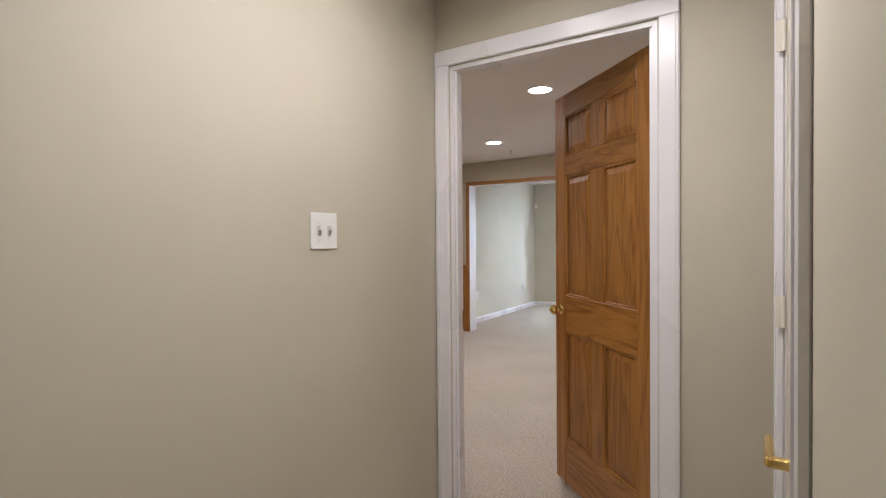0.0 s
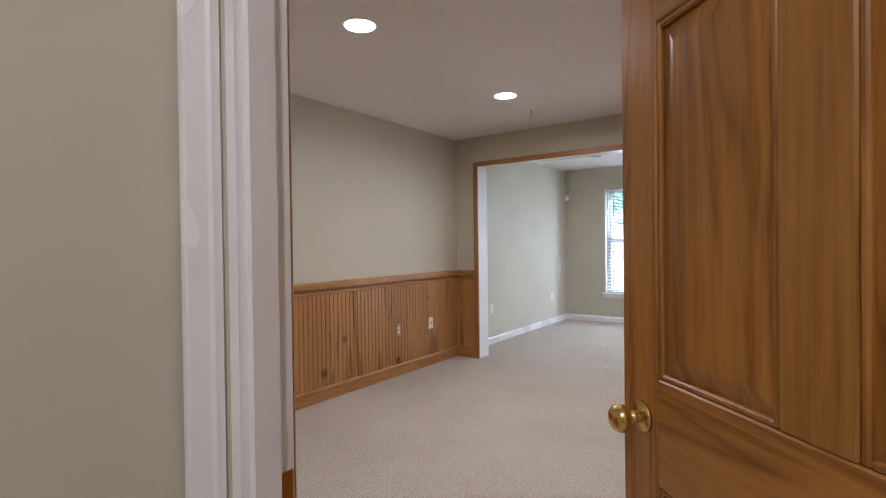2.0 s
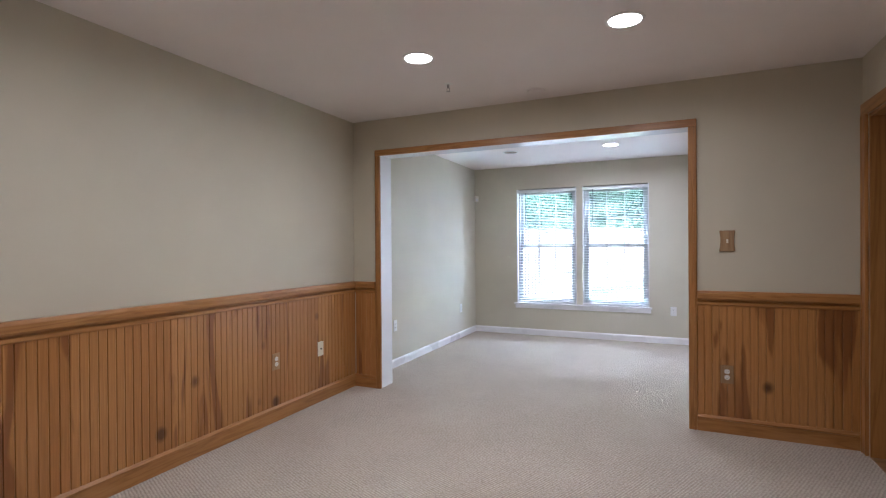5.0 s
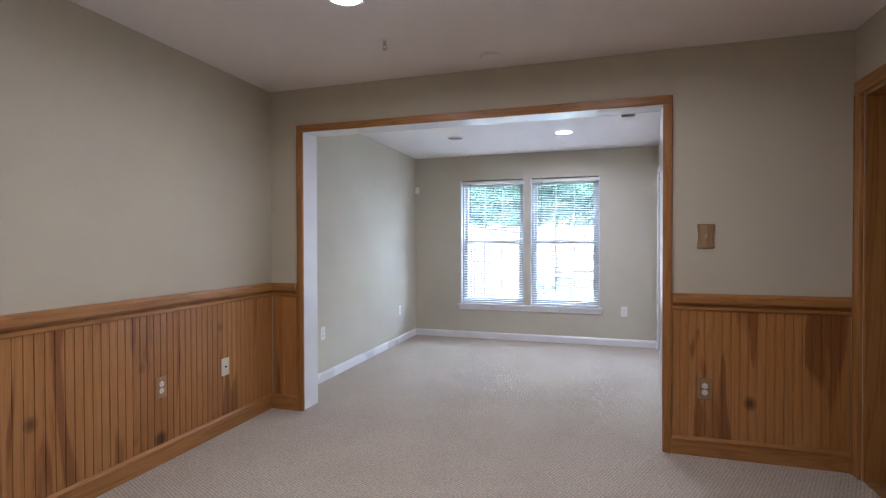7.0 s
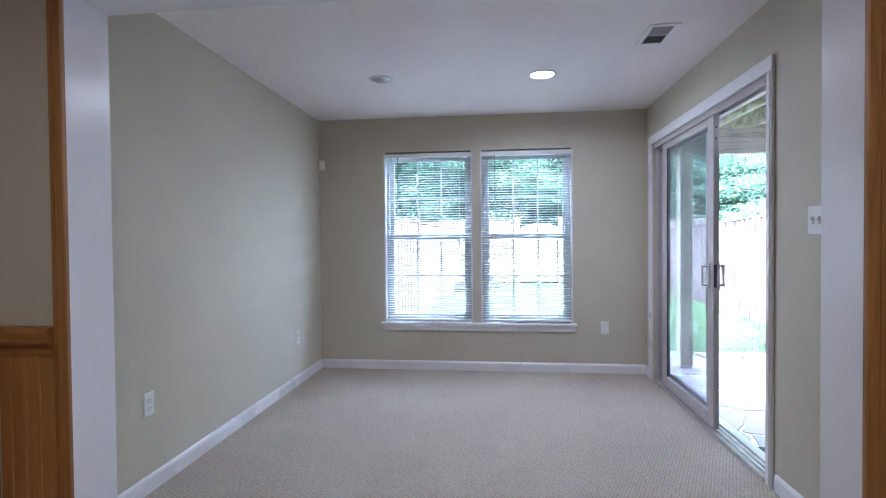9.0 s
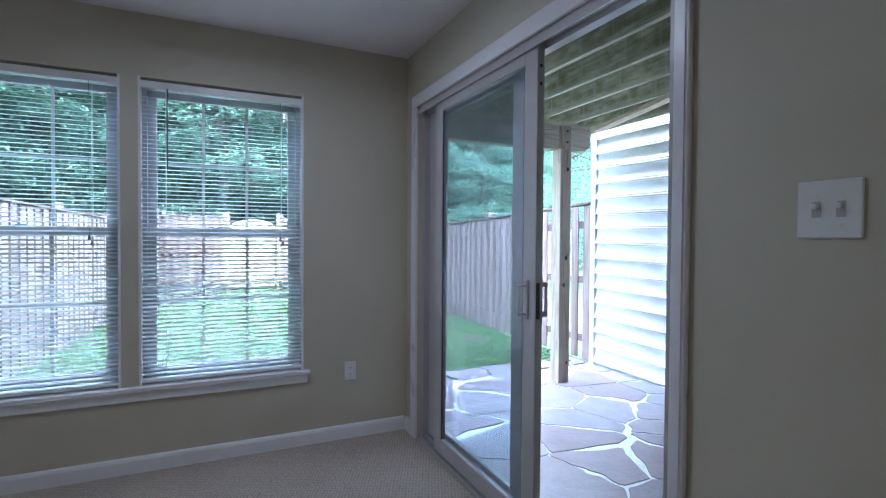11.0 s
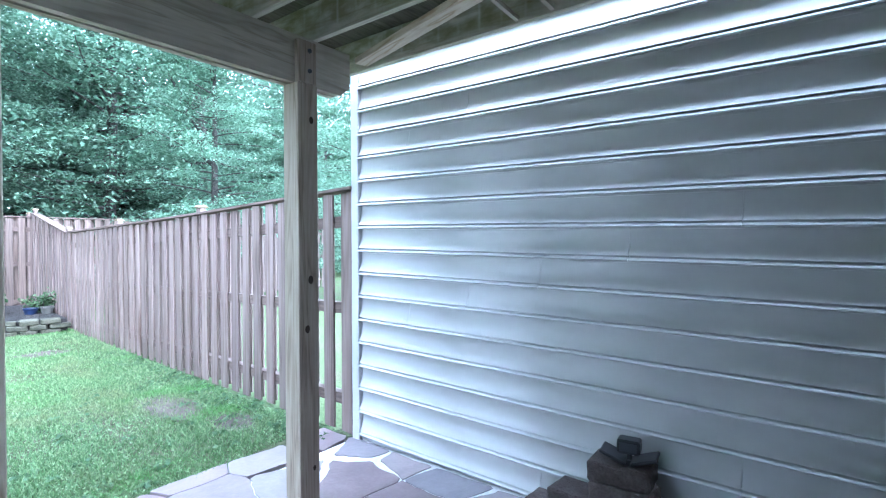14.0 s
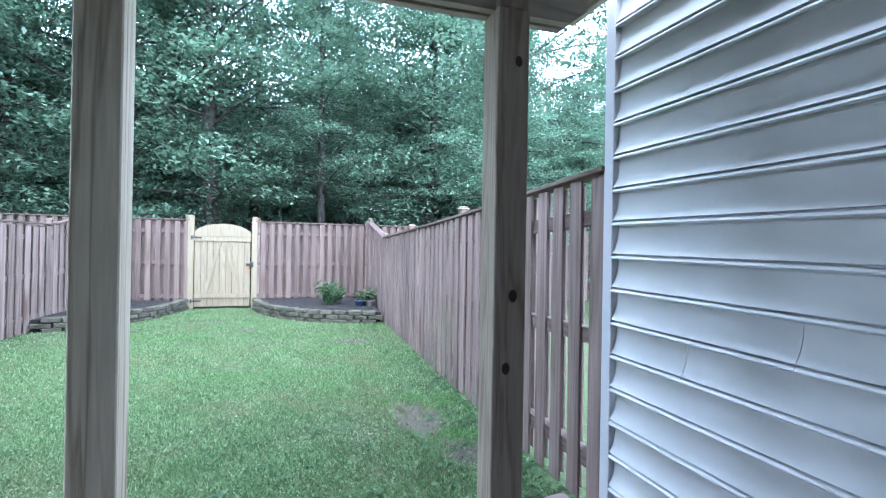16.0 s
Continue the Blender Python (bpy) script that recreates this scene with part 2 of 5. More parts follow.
JOIST_WOOD = wood("algae_lit_edge_joist_wood", (0.34, 0.31, 0.22), (0.50, 0.47, 0.37), (0.60, 0.57, 0.46), "y", 0.8, 4.0, (0.85, 1.1), 3.0, 0.7, 0.3, (0.04, 0.03, 0.015), True)
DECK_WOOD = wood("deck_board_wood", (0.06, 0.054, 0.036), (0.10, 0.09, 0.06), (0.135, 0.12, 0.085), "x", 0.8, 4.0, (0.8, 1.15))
FENCE_WOOD = wood("weathered_cedar", (0.105, 0.070, 0.057), (0.185, 0.130, 0.110), (0.25, 0.188, 0.168), "z", 0.8, 6.0, (0.75, 1.15), 1.2, 0.8, 0.3, (0.10, 0.06, 0.045))
# the weathered cedar again, browner, with the back fences' dimmer light in its colour
BACK_FENCE = wood("brown_shaded_cedar", (0.075, 0.048, 0.038), (0.135, 0.093, 0.075), (0.18, 0.132, 0.11), "z", 0.8, 6.0, (0.75, 1.15), 1.2, 0.8, 0.3, (0.08, 0.05, 0.035))
FENCE_RAIL = wood("weathered_cedar_rail", (0.07, 0.045, 0.036), (0.12, 0.08, 0.065), (0.16, 0.112, 0.095), "y", 0.8, 6.0, (0.85, 1.1))
GATE_WOOD = wood("new_pale_pine", (0.175, 0.137, 0.08), (0.215, 0.174, 0.108), (0.25, 0.21, 0.14), "z", 0.65, 6.0, (0.93, 1.05), 1.6, 0.7, 0.0, (0.25, 0.14, 0.06))


def carpet_mat():
    m = Mat("berber_carpet", 0.95, 0, 0.1)
    v = m.coords((1, 1, 1), 0, (0, 0, radians(24)))
    vo = m.node("ShaderNodeTexVoronoi", Scale=62.0, Randomness=0.3)
    m.link(v, vo.inputs["Vector"])
    fine = m.noise(v, 260, 3)
    big = m.noise(v, 1.6, 4)
    base = m.ramp(big, [(0.3, (0.535, 0.48, 0.41)), (0.7, (0.60, 0.545, 0.47))])
    loop = m.ramp(vo.outputs["Distance"], [(0.1, (1.1, 1.1, 1.1)), (0.75, (0.64, 0.62, 0.59))])
    m.colour(m.mix(1.0, base, loop, 'MULTIPLY'))
    inv = m.t.nodes.new("ShaderNodeMath")
    inv.operation = 'SUBTRACT'
    inv.inputs[0].default_value = 1.0
    m.link(vo.outputs["Distance"], inv.inputs[1])
    m.bump(inv.outputs[0], 0.9, 0.008)
    return m.m


def siding_mat():
    m = Mat("white_vinyl_siding", 0.33)
    v = m.coords((1, 0.15, 1), 3)
    grain = m.noise(v, 60, 3)
    dirt = m.noise(m.coords((1, 0.6, 1)), 3.0, 5)
    c = m.ramp(dirt, [(0.3, (0.56, 0.56, 0.565)), (0.65, (0.66, 0.66, 0.66))])
    m.colour(m.random_tone(c, 0.96, 1.02))
    m.bump(grain, 0.06, 0.002)
    return m.m


def stone_mat():
    m = Mat("flagstone", 0.62)
    v = m.coords((1, 1, 1), 7)
    n1 = m.noise(v, 3.5, 6, 0.6, 0.4)
    n2 = m.noise(v, 40, 4)
    oi = m.t.nodes.new("ShaderNodeObjectInfo")
    tone = m.ramp(oi.outputs["Random"], [(0.0, (0.18, 0.132, 0.14)), (0.35, (0.23, 0.175, 0.18)), (0.6, (0.205, 0.19, 0.21)), (1.0, (0.275, 0.225, 0.225))])
    c = m.mix(1.0, tone, m.ramp(n1, [(0.25, (0.72, 0.72, 0.75)), (0.75, (1.3, 1.27, 1.25))]), 'MULTIPLY')
    m.colour(m.mix(1.0, c, m.ramp(n2, [(0.2, (0.9, 0.9, 0.9)), (0.8, (1.08, 1.08, 1.08))]), 'MULTIPLY'))
    m.bump(n1, 0.35, 0.02)
    m.roughness(n1, 0.2, 0.46)
    return m.m


def rough_mat(name, a, b, scale, rough=0.9, bump=0.6, dist=0.02, vary=5):
    m = Mat(name, rough)
    v = m.coords((1, 1, 1), vary)
    n1 = m.noise(v, scale, 6, 0.65)
    n2 = m.noise(v, scale * 9, 4)
    c = m.ramp(n1, [(0.3, a), (0.7, b)])
    m.colour(m.random_tone(m.mix(1.0, c, m.ramp(n2, [(0.2, (0.75, 0.75, 0.75)), (0.8, (1.15, 1.15, 1.15))]), 'MULTIPLY'), 0.8, 1.15))
    m.bump(n2, bump, dist)
    return m.m


def ground_mat():
    m = Mat("lawn_soil", 0.95, 0, 0.1)
    v = m.coords()
    n1 = m.noise(v, 0.7, 5, 0.6)
    n2 = m.noise(v, 30, 5)
    green = m.ramp(n2, [(0.3, (0.045, 0.066, 0.028)), (0.7, (0.085, 0.115, 0.05))])
    soil = m.ramp(n2, [(0.3, (0.055, 0.047, 0.033)), (0.7, (0.105, 0.088, 0.064))])
    m.colour(m.mix(m.ramp(n1, [(0.50, (0, 0, 0)), (0.66, (0.85, 0.85, 0.85))]), green, soil))
    m.bump(n2, 0.8, 0.03)
    return m.m


def leaf_mat(name, a, b, c, dry=None):
    m = Mat(name, 0.55, 0, 0.3)
    g = m.t.nodes.new("ShaderNodeNewGeometry")
    col = m.ramp(g.outputs["Random Per Island"], [(0.0, a), (0.55, b), (1.0, c)])
    if dry:
        drift = m.noise(m.coords((1, 0.7, 0.0)), 1.1, 4, 0.65)
        col = m.mix(m.ramp(drift, [(0.52, (0, 0, 0)), (0.72, (0.7, 0.7, 0.7))]), col, dry)
        lush = m.noise(m.coords((0.6, 1.3, 0.0)), 0.8, 3)
        col = m.mix(m.ramp(lush, [(0.56, (0, 0, 0)), (0.66, (0.5, 0.5, 0.5))]), col, (0.09, 0.27, 0.05))
    m.colour(m.random_tone(col, 0.8, 1.15))
    tr = m.t.nodes.new("ShaderNodeBsdfTranslucent")
    m.link(col, tr.inputs["Color"])
    mx = m.t.nodes.new("ShaderNodeMixShader")
    mx.inputs[0].default_value = 0.42
    out = m.t.nodes["Material Output"]
    m.link(m.b.outputs[0], mx.inputs[1])
    m.link(tr.outputs[0], mx.inputs[2])
    m.link(mx.outputs[0], out.inputs["Surface"])
    return m.m


def glass_mat(name, tint, ior, dust=0.0):
    """Tinted glass; dust is the share of a fine pale film that scatters the daylight behind it."""
    m = Mat(name, 0.02)
    m.b.inputs["Transmission Weight"].default_value = 1.0
    m.b.inputs["IOR"].default_value = ior
    m.b.inputs["Base Color"].default_value = (*tint, 1)
    if dust:
        film = m.node("ShaderNodeBsdfTranslucent", Color=(0.75, 0.82, 0.9, 1))
        smear = m.node("ShaderNodeMapRange")
        smear.inputs["To Min"].default_value, smear.inputs["To Max"].default_value = dust * 0.5, dust * 1.5
        m.link(m.noise(m.coords(), 5.0, 4), smear.inputs["Value"])
        mx = m.t.nodes.new("ShaderNodeMixShader")
        m.link(smear.outputs[0], mx.inputs[0])
        m.link(m.b.outputs[0], mx.inputs[1])
        m.link(film.outputs[0], mx.inputs[2])
        m.link(mx.outputs[0], m.t.nodes["Material Output"].inputs["Surface"])
    return m.m


def slat_mat():
    """Thin white blind vinyl that lets some daylight through."""
    m = Mat("translucent_blind_vinyl", 0.4)
    v = m.coords((0.2, 1, 1), 3)
    m.colour(m.random_tone(m.ramp(m.noise(v, 20, 3), [(0.3, (0.78, 0.78, 0.77)), (0.7, (0.83, 0.83, 0.82))]), 0.95, 1.0))
    tr = m.node("ShaderNodeBsdfTranslucent", Color=(0.75, 0.78, 0.78, 1))
    mx = m.t.nodes.new("ShaderNodeMixShader")
    mx.inputs[0].default_value = 0.5
    m.link(m.b.outputs[0], mx.inputs[1])
    m.link(tr.outputs[0], mx.inputs[2])
    m.link(mx.outputs[0], m.t.nodes["Material Output"].inputs["Surface"])
    return m.m


def glow_mat(name, col, strength):
    m = Mat(name, 0.5)
    m.b.inputs["Emission Color"].default_value = (*col, 1)
    m.b.inputs["Emission Strength"].default_value = strength
    return m.m


CARPET, SIDING, STONE = carpet_mat(), siding_mat(), stone_mat()
MORTAR = rough_mat("pale_mortar", (0.66, 0.66, 0.66), (0.82, 0.82, 0.81), 6, 0.5, 0.5, 0.01)
BLOCK = rough_mat("retaining_block", (0.085, 0.065, 0.06), (0.17, 0.135, 0.125), 9, 0.95, 0.9, 0.02)
EDGING = rough_mat("mossy_edging_block", (0.035, 0.037, 0.022), (0.125, 0.115, 0.085), 6, 0.95, 0.9, 0.02)
MULCH = rough_mat("dark_mulch", (0.012, 0.010, 0.010), (0.038, 0.030, 0.027), 22, 0.95, 1.0, 0.04)
GROUND = ground_mat()
GRASS = leaf_mat("grass_blades", (0.07, 0.14, 0.052), (0.165, 0.262, 0.115), (0.30, 0.385, 0.215), (0.24, 0.235, 0.13))
LEAF = leaf_mat("tree_leaves", (0.058, 0.115, 0.074), (0.128, 0.215, 0.143), (0.23, 0.335, 0.235))
SHRUB_LEAF = leaf_mat("shrub_leaves", (0.045, 0.095, 0.04), (0.08, 0.15, 0.065), (0.14, 0.215, 0.10))
BARK = rough_mat("grey_bark", (0.03, 0.026, 0.022), (0.075, 0.066, 0.056), 7, 0.95, 1.0, 0.04)
GLASS = glass_mat("window_glass", (0.65, 0.71, 0.72), 1.2)
DOOR_GLASS = glass_mat("slider_glass", (0.66, 0.71, 0.75), 1.3, 0.018)
SLAT = slat_mat()
LENS = glow_mat("lit_lens", (1.0, 0.93, 0.85), 3.0)
REFLECTOR = plain("can_reflector", (0.62, 0.62, 0.62), 0.25, 0.9)
OAK_FLOOR = wood("oak_floor", (0.16, 0.08, 0.03), (0.28, 0.15, 0.06), (0.34, 0.2, 0.09), "x", 0.35)


# ---- building helpers ----
def box(bm, x0, y0, z0, x1, y1, z1, bevel=0.0, m=None):
    """Add a box, optionally with chamfered edges, to bm."""
    vs = [bm.verts.new((x, y, z)) for z in (z0, z1) for y in (y0, y1) for x in (x0, x1)]
    fs = [bm.faces.new([vs[i] for i in f]) for f in ((0, 2, 3, 1), (4, 5, 7, 6), (0, 1, 5, 4), (2, 6, 7, 3), (0, 4, 6, 2), (1, 3, 7, 5))]
    if bevel:
        es = list({e for f in fs for e in f.edges})
        r = bmesh.ops.bevel(bm, geom=es, offset=bevel, segments=1, affect='EDGES', profile=0.5)
        vs = list({v for f in r["faces"] for v in f.verts} | {v for v in vs if v.is_valid})
    if m is not None:
        bmesh.ops.transform(bm, matrix=m, verts=[v for v in vs if v.is_valid])
    return bm


def boxes(*specs, bevel=0.0):
    bm = bmesh.new()
    for s in specs:
        box(bm, *s, bevel=bevel)
    return bm


def cyl(bm, r0, r1, z0, z1, seg=20, m=None, caps=True):
    ret = bmesh.ops.create_cone(bm, cap_ends=caps, segments=seg, radius1=r0, radius2=r1, depth=z1 - z0)
    bmesh.ops.transform(bm, matrix=(m or Matrix()) @ pose(0, 0, (z0 + z1) / 2), verts=ret["verts"])
    return bm


def profile_run(bm, prof, p0, p1, out):
    """Sweep a profile of (out, up) points from p0 to p1 (plan points); out is the plan direction that it stands proud of."""
    rows = [[bm.verts.new((p[0] + out[0] * a, p[1] + out[1] * a, b)) for a, b in prof] for p in (p0, p1)]
    n = len(prof)
    for i in range(n):
        j = (i + 1) % n
        bm.faces.new((rows[0][i], rows[0][j], rows[1][j], rows[1][i]))
    bm.faces.new(rows[0]), bm.faces.new(rows[1])
    return bm


def mesh_of(name, bm, mat, smooth=False):
    bmesh.ops.recalc_face_normals(bm, faces=bm.faces)
    me = bpy.data.meshes.new(name)
    bm.to_mesh(me)
    bm.free()
    me.materials.append(mat)
    if smooth:
        for p in me.polygons:
            p.use_smooth = True
    return me


def part(name, bm, material, parent, label="", smooth=False, m=None):
    ob = new(name, mesh_of(name, bm, material, smooth))
    ob.parent = parent
    if m is not None:
        ob.matrix_basis = m
    return tagged(ob, label)


def thing(name, label, category, m=None, group="", kind=""):
    ob = new(name)
    ob.empty_display_size = 0.1
    if m is not None:
        ob.matrix_basis = m
    return tagged(ob, label, category, group, kind)


def solid(name, bm, mat, label="", category="", kind="", smooth=False, m=None, group=""):
    ob = new(name, mesh_of(name, bm, mat, smooth))
    if m is not None:
        ob.matrix_basis = m
    return tagged(ob, label, category, group, kind)


def structure(name, bm, mat, label, category="wall"):
    return solid(name, bm, mat, label, category, "structure")


def piece(name, me, parent, m):
    ob = new(name, me)
    ob.parent = parent
    ob.matrix_basis = m
    return ob


# ---- plan ----
XL = -0.24            # left wall face of both rooms
XR = 3.50             # right wall face of the main room
YD0, YD1 = -4.32, -4.246   # wall with the pine door
YO0, YO1 = 0.0, 0.20      # wall with the wide opening
YW = 3.185            # window wall face
XS = 2.845            # slider wall face
HX0, HX1 = 2.31, 3.63     # hall
HY0 = -7.6
PATIO = -0.18

# ---- floor, ceiling, walls ----
structure("floor", boxes((XL - 0.1, YD1 - 0.12, -0.12, XR + 0.0, YO1, 0.0), (XL - 0.1, YO1, -0.12, 2.86, YW + 0.05, 0.0), (HX0 - 0.1, HY0, -0.12, HX1 + 0.1, YD0, 0.0)), CARPET, "looped beige berber carpet over the whole basement floor", "carpet")
structure("ceiling", boxes((XL - 0.12, YD1 - 0.12, CEIL, XR + 0.12, YO1, CEIL + 0.12), (XL - 0.12, YO1, CEIL, 3.0, YW + 0.15, CEIL + 0.12), (HX0 - 0.12, HY0, CEIL, HX1 + 0.12, YD0, CEIL + 0.12), (XR + 0.12, -1.7, CEIL, 5.2, 0.0, CEIL + 0.12)), CEILING, "smooth off-white painted drywall ceiling", "ceiling")
structure("wall_left", boxes((XL - 0.14, YD0, -0.1, XL, YW + 0.15, CEIL)), WALL, "cream painted drywall long side wall")
OX0, OX1, OZ = 0.045, 2.542, 2.10
structure("wall_opening", boxes((XL, YO0, 0, OX0 - 0.012, YO1, CEIL), (OX1 + 0.012, YO0, 0, XR + 0.12, YO1, CEIL), (OX0 - 0.012, YO0, OZ + 0.012, OX1 + 0.012, YO1, CEIL)), WALL, "cream painted wall with a wide cased opening")
lining = thing("opening_lining", "glossy white painted lining of the wide opening", "trim", kind="structure")
part("side_board", boxes((OX0 - 0.012, YO0 + 0.002, 0, OX0, YO1 - 0.002, OZ)), LINING, lining)
part("side_board", boxes((OX1, YO0 + 0.002, 0, OX1 + 0.012, YO1 - 0.002, OZ)), LINING, lining)
part("head_board", boxes((OX0 - 0.012, YO0 + 0.002, OZ, OX1 + 0.012, YO1 - 0.002, OZ + 0.012)), LINING, lining)
DY0, DY1, DZ = -0.92, -0.10, 2.05
structure("wall_right", boxes((XR, YD1, 0, XR + 0.12, DY0, CEIL), (XR, DY1, 0, XR + 0.12, YO0, CEIL), (XR, DY0, DZ, XR + 0.12, DY1, CEIL)), WALL, "cream painted side wall with a wood cased doorway")
PX0, PX1, PZ = 2.387, 3.260, 2.095
structure("wall_door", boxes((XL, YD0, 0, PX0, YD1, CEIL), (PX1, YD0, 0, HX1 + 0.12, YD1, CEIL), (PX0, YD0, PZ, PX1, YD1, CEIL)), WALL, "cream painted wall with the pine door's opening")
structure("hall_wall_left", boxes((HX0 - 0.12, HY0, 0, HX0, YD0, CEIL)), WALL, "cream painted hall wall with a light switch")
HD0, HD1, HDZ = -5.36, -4.53, 2.06
# the last box is an unseen panel, added to stop daylight round the door
structure("hall_wall_right", boxes((HX1, HY0, 0, HX1 + 0.12, HD0, CEIL), (HX1, HD1, 0, HX1 + 0.12, YD0, CEIL), (HX1, HD0, HDZ, HX1 + 0.12, HD1, CEIL), (HX1 + 0.119, HD0 - 0.2, 0, HX1 + 0.2, HD1 + 0.2, CEIL)), WALL, "cream painted hall wall with a white door")
structure("hall_wall_end", boxes((HX0 - 0.12, HY0 - 0.12, 0, HX1 + 0.12, HY0, CEIL)), WALL, "plain cream painted hall end wall")
structure("side_room_wall", boxes((5.1, -1.7, 0, 5.2, 0.0, CEIL), (XR + 0.12, -1.8, 0, 5.2, -1.7, CEIL)), WALL, "cream painted walls of the side room")
structure("side_room_floor", boxes((XR, -1.7, -0.12, 5.2, 0.0, 0.004)), OAK_FLOOR, "glossy brown hardwood floor of the side room", "floor")
WX = ((0.405, 1.255), (1.335, 2.185))
WZ0, WZ1 = 0.455, 2.09
structure("wall_window", boxes((XL, YW, 0, WX[0][0], YW + 0.15, CEIL), (WX[0][1], YW, WZ0, WX[1][0], YW + 0.15, WZ1), (WX[1][1], YW, 0, 3.0, YW + 0.15, CEIL), (WX[0][0], YW, WZ1, WX[1][1], YW + 0.15, CEIL), (WX[0][0], YW, 0, WX[1][1], YW + 0.15, WZ0)), WALL, "cream painted window wall of the back room")
SY0, SY1, SZ = 1.104, 2.995, 2.065
structure("wall_slider", boxes((XS, YO1, 0, XS + 0.15, SY0, CEIL), (XS, SY1, 0, XS + 0.15, YW, CEIL), (XS, SY0, SZ, XS + 0.15, SY1, CEIL)), WALL, "cream painted wall with the sliding patio door")
structure("house_wall_outside", boxes((3.0, 0.02, -0.3, 5.69, 0.2, 4.6), (-0.5, 0.02, 2.56, 3.0, 3.36, 4.6), (2.995, 0.2, -0.3, 3.015, 1.06, 2.55), (2.995, 3.05, -0.3, 3.015, 3.36, 2.55), (2.995, 1.06, 2.1, 3.015, 3.05, 2.55), (-0.4, 3.335, -0.3, 0.35, 3.36, 2.56), (2.24, 3.335, -0.3, 3.015, 3.36, 2.56), (0.35, 3.335, -0.3, 2.24, 3.36, 0.42), (0.35, 3.335, 2.12, 2.24, 3.36, 2.56), (2.8, 0.2, -0.3, 3.0, 3.34, -0.12), (-0.4, 3.3, -0.3, 3.0, 3.34, -0.005)), SIDING, "white sided outside walls of the house")

# ---- trim ----
BASE = [(0, 0), (0.014, 0), (0.014, 0.066), (0.010, 0.078), (0.004, 0.086), (0, 0.086)]
WBASE = [(0, 0), (0.020, 0), (0.020, 0.085), (0.026, 0.088), (0.026, 0.098), (0.014, 0.112), (0, 0.112)]
RAIL = [(0, 0.862), (0.016, 0.862), (0.020, 0.868), (0.020, 0.884), (0.014, 0.892), (0.014, 0.900), (0.034, 0.902), (0.040, 0.912), (0.040, 0.945), (0.034, 0.962), (0, 0.962)]


def run_of(name, prof, p0, p1, out, mat, label, category="trim"):
    bm = bmesh.new()
    profile_run(bm, prof, p0, p1, out)
    return structure(name, bm, mat, label, category)


run_of("baseboard", BASE, (XL, YO1), (XL, YW), (1, 0), TRIM, "white painted baseboard along the back room")
run_of("baseboard", BASE, (XL + 0.014, YW), (XS - 0.014, YW), (0, -1), TRIM, "white painted baseboard below the windows")
run_of("baseboard", BASE, (XS, YO1), (XS, SY0 - 0.07), (-1, 0), TRIM, "white painted baseboard beside the patio door")
run_of("baseboard", BASE, (XS, SY1 + 0.075), (XS, YW - 0.014), (-1, 0), TRIM, "white painted baseboard in the corner")
run_of("baseboard", BASE, (HX0, HY0), (HX0, YD0), (1, 0), TRIM, "white painted hall baseboard")
run_of("baseboard", BASE, (PX1 + 0.075, YD0), (HX1, YD0), (0, -1), TRIM, "white painted hall baseboard")


def wainscot(name, p0, p1, out, rail_mat, label):
    """Beadboard pieces between a wooden baseboard and chair rail, from p0 to p1."""
    root = thing(name, label, "wainscot", kind="structure")
    bm = bmesh.new()
    profile_run(bm, WBASE, p0, p1, out)
    part("baseboard", bm, rail_mat, root, "honey stained wooden baseboard")
    bm = bmesh.new()
    profile_run(bm, RAIL, p0, p1, out)
    part("chair_rail", bm, rail_mat, root, "honey stained moulded chair rail")
    return root


WAINSCOTS = [
    (wainscot("wainscot_left", (XL, YD1), (XL, YO0), (1, 0), RAIL_Y, "honey pine beadboard wainscot with chair rail"), (XL, YD1), (XL, YO0), (1, 0)),
    (wainscot("wainscot_opening", (XL + 0.02, YO0), (0.0, YO0), (0, -1), RAIL_X, "short honey pine wainscot beside the opening"), (XL + 0.02, YO0), (0.0, YO0), (0, -1)),
    (wainscot("wainscot_switch", (2.587, YO0), (XR - 0.015, YO0), (0, -1), RAIL_X, "knotty honey pine wainscot below a light switch"), (2.587, YO0), (XR - 0.015, YO0), (0, -1)),
    (wainscot("wainscot_door", (XL + 0.02, YD1), (PX0 - 0.075, YD1), (0, 1), RAIL_X, "honey pine wainscot beside the pine door"), (XL + 0.02, YD1), (PX0 - 0.075, YD1), (0, 1)),
    (wainscot("wainscot_right", (XR, YD1 + 0.02), (XR, DY0 - 0.08), (-1, 0), RAIL_Y, "honey pine wainscot on the side wall"), (XR, YD1 + 0.02), (XR, DY0 - 0.08), (-1, 0)),
]


